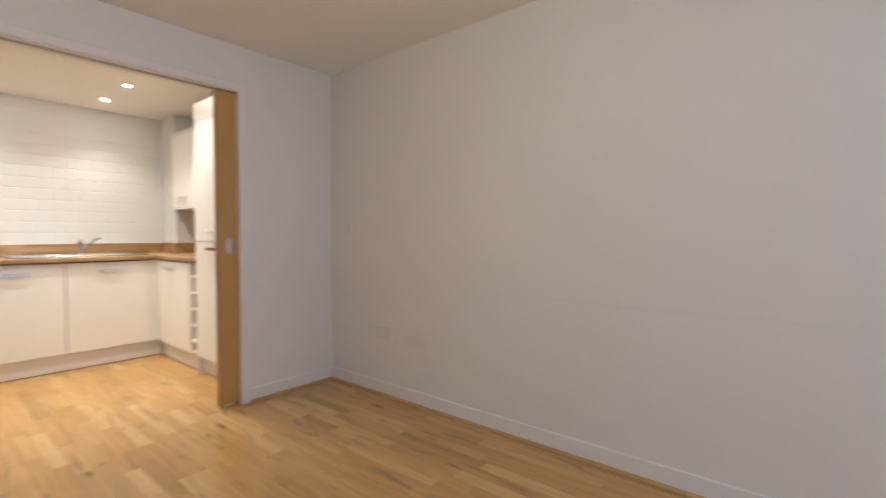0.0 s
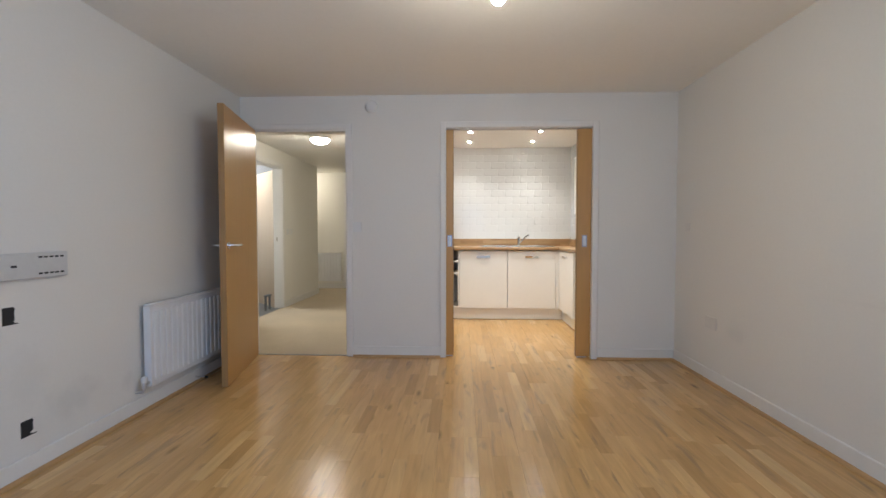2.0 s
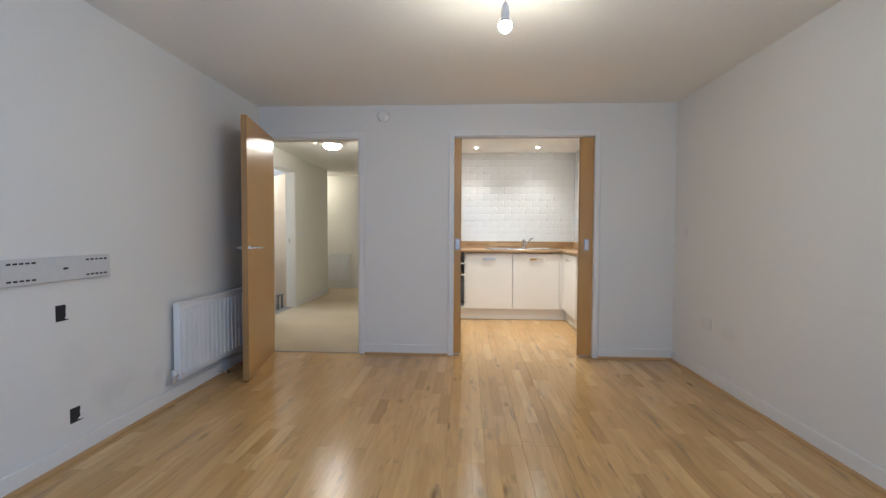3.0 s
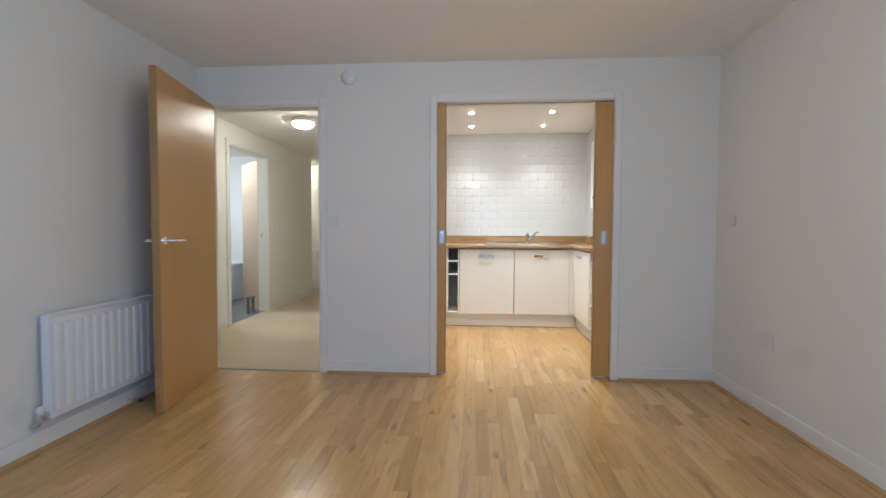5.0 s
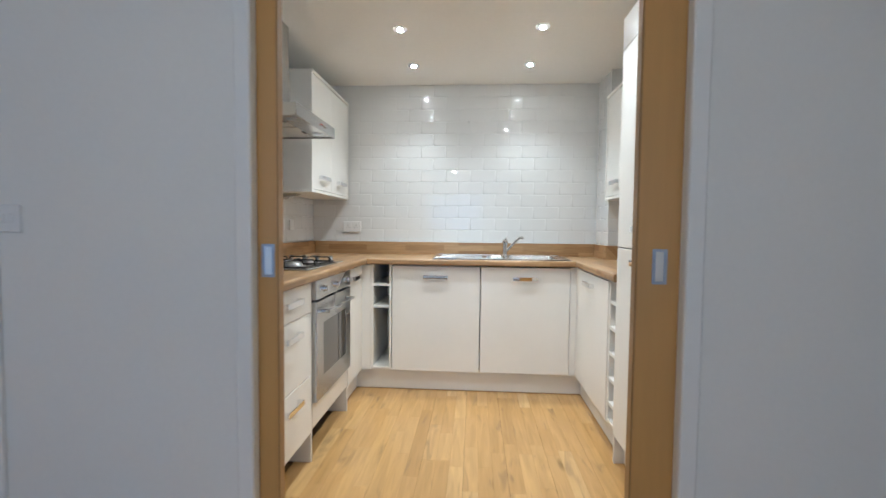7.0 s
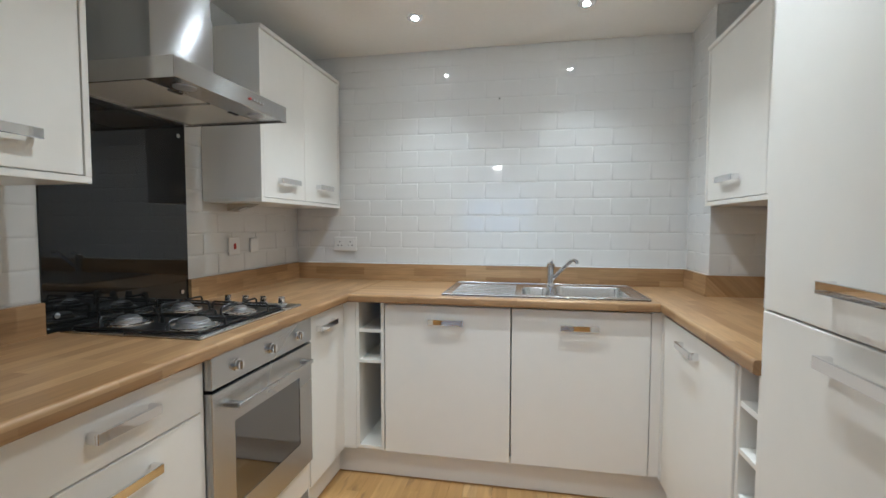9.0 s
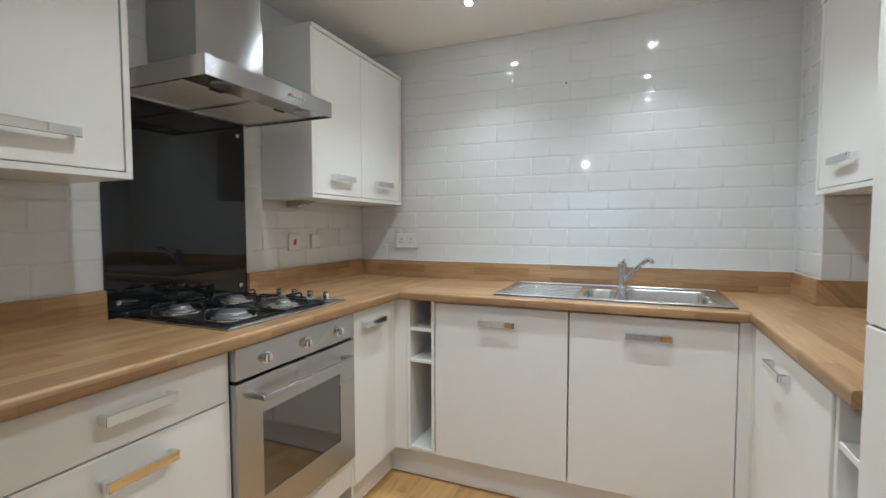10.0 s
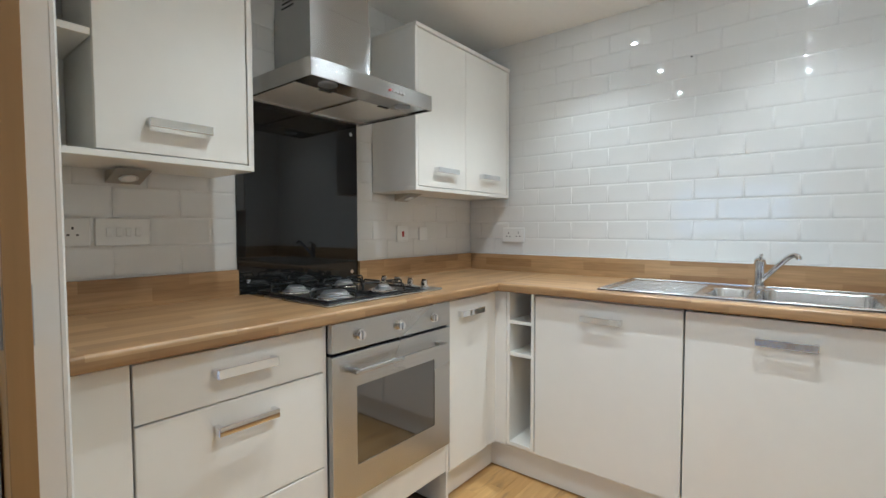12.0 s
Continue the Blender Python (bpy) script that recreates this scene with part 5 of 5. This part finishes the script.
cub(bm, -6.48, -6.40, -3.26, -2.66, 0.52, 0.575, 0.012, 2)
cub(bm, -4.22, -4.14, -3.26, -2.66, 0.52, 0.575, 0.012, 2)
cub(bm, -6.40, -4.22, -3.26, -2.66, 0.15, 0.17)
part("tub", bm, M_BATH, bt)
part("front_panel", block(-6.48, -4.14, -2.625, -2.60, 0.29, 0.518, 0.003), M_BATH, bt)
part("lower_panel", block(-6.48, -4.14, -2.63, -2.607, 0.02, 0.284, 0.003), M_BATH, bt)
gs = thing("shower_screen", (-5.0, -2.62, 0.575), "clear glass shower screen on the bath edge", "shower screen")
p = part("pane", block(-4.95, -4.16, -2.626, -2.62, 0.58, 1.98), M_GLASS, gs)
p.visible_shadow = False
part("edge_strip", block(-4.965, -4.95, -2.632, -2.614, 0.58, 1.98), M_CHROME, gs, "chrome edge strip")
st = thing("step_stool", (-4.93, -1.89, 0), "small dark metal framed stool just inside the bathroom", "stool")
for a in ((-4.995, -1.89), (-4.865, -1.89)):
    part("leg", block(a[0] - 0.012, a[0] + 0.012, a[1] - 0.012, a[1] + 0.012, 0.0065, 0.20), M_GREYF, st)
part("top_rail", block(-5.007, -4.853, -1.915, -1.865, 0.20, 0.222, 0.002), M_GREYF, st)
bl = thing("bathroom_lamp", (-5.2, -2.6, 2.26), "lit round white bathroom ceiling lamp", "ceiling lamp")
part("shade", lathe(bmesh.new(), (-5.2, -2.55, 2.20), [(0.05, 0), (0.12, 0.012), (0.15, 0.04), (0.15, 0.058)], 32), M_BATHG, bl, "", True)


# ---- tiles ----
tile_cache = {}


def tile_mesh(w, h):
    """A glazed tile with a rounded edge falling away to the joint."""
    key = (round(w, 4), round(h, 4))
    if key not in tile_cache:
        bm = bmesh.new()
        rings = []
        for inset, z in ((0.0, -0.006), (0.0, 0.0), (0.0, 0.0), (0.0025, 0.0011), (0.0055, 0.0019), (0.009, 0.0021)):
            d = min(inset, w / 3, h / 3)
            rings.append([bm.verts.new((x * (w / 2 - d), y * (h / 2 - d), z)) for x, y in ((-1, -1), (1, -1), (1, 1), (-1, 1))])
        for n in (0, 2, 3, 4):
            p, q = rings[n], rings[n + 1]
            for k in range(4):
                bm.faces.new((p[k], p[(k + 1) % 4], q[(k + 1) % 4], q[k])).smooth = n > 0
        bm.faces.new(rings[-1])
        tile_cache[key] = to_mesh("tile", bm, M_TILE)
    return tile_cache[key]


def tile_wall(wall, a0, a1, phase, put, top=KCEIL):
    """Bonded 200 x 100 tiles from the upstand to the ceiling. put(u, z) gives the pose."""
    pw, ph, g = 0.197, 0.0945, 0.0008
    z, row = UZ + 0.003, 0
    while z < top - 0.01:
        h = min(ph, top - z)
        u = a0 - ((a0 - phase - (row % 2) * pw / 2) % pw)
        while u < a1 - 0.004:
            c0, c1 = max(u, a0), min(u + pw, a1)
            if c1 - c0 > 0.012:
                ob = new("tile", tile_mesh(c1 - c0 - g, h - g))
                ob.parent = wall
                ob.matrix_basis = put((c0 + c1) / 2, z + h / 2) @ pose(0, 0, 0, random.gauss(0, 0.15), random.gauss(0, 0.13), 0)
            u += pw
        z, row = z + ph, row + 1


tile_wall(bpy.data.objects["wall_kitchen_back"], KL, 2.302, 0.835, lambda u, z: Matrix.Translation((KB, u, z)) @ pose(0, 0, 0, 90, 0, 90))
tile_wall(bpy.data.objects["wall_kitchen_side"], KB + 0.004, XW1 - 0.002, -3.20, lambda u, z: Matrix.Translation((u, KL, z)) @ pose(0, 0, 0, 90, 0, 180))

tile_wall(bpy.data.objects["wall_boxing"], KB + 0.006, -4.6125, -4.80, lambda u, z: Matrix.Translation((u, 2.307, z)) @ pose(0, 0, 0, 90, 0, 0))
tile_wall(bpy.data.objects["wall_boxing"], 2.309, YR - 0.002, 2.40, lambda u, z: Matrix.Translation((-4.616, u, z)) @ pose(0, 0, 0, 90, 0, 90), 1.33)

# ---- wood strip floor ----
strip_cache = {}


def strip_shape(bm, x0, x1, y0, y1):
    c = 0.0004
    lo = [(x0, y0), (x1, y0), (x1, y1), (x0, y1)]
    hi = [(x0 + c, y0 + c), (x1 - c, y0 + c), (x1 - c, y1 - c), (x0 + c, y1 - c)]
    r0 = [bm.verts.new((x, y, -0.013)) for x, y in lo]
    r1 = [bm.verts.new((x, y, -c)) for x, y in lo]
    r2 = [bm.verts.new((x, y, 0)) for x, y in hi]
    for p, q in ((r0, r1), (r1, r2)):
        for k in range(4):
            bm.faces.new((p[k], p[(k + 1) % 4], q[(k + 1) % 4], q[k]))
    bm.faces.new(r2)


floor = struct("floor", block(KB + 0.02, XE, YL + 0.002, YR - 0.002, -0.0139, -0.0132), M_SUB, "lacquered oak strip floor of living room and kitchen")
rows_y, y, k = [], YL, 0
W = 0.0675
while y < YR:
    rows_y.append((y, y + W))
    k += 1
    y += W + (0.0008 if k % 3 == 0 else 0.0001)
rest = bmesh.new()
rng_f = random.Random(7)
for y0, y1 in rows_y:
    kitchen = y0 > 0.50 and y1 < 2.16
    x = (-4.46 if kitchen else XW0 - 0.004) - 0.0
    first = True
    while x < XE:
        ln = rng_f.choice((0.3, 0.4, 0.45, 0.5, 0.55, 0.65, 0.75))
        if first:
            ln = rng_f.choice((0.15, 0.2, 0.3, 0.4, 0.5))
            first = False
        if x < -0.75:
            key = ln
            if key not in strip_cache:
                b = bmesh.new()
                strip_shape(b, 0.0, ln - 0.0003, 0, W)
                strip_cache[key] = to_mesh("floor_strip", b, M_OAK)
            ob = new("floor_strip", strip_cache[key])
            ob.parent = floor
            ob.location = (x, y0, 0)
        else:
            strip_shape(rest, x, min(x + ln, XE) - 0.0003, y0, y1)
        x += ln
tagged(part("floor_strips_far", rest, M_OAKI, floor, "joined oak floor strips nearer the window"), kind="stuff")
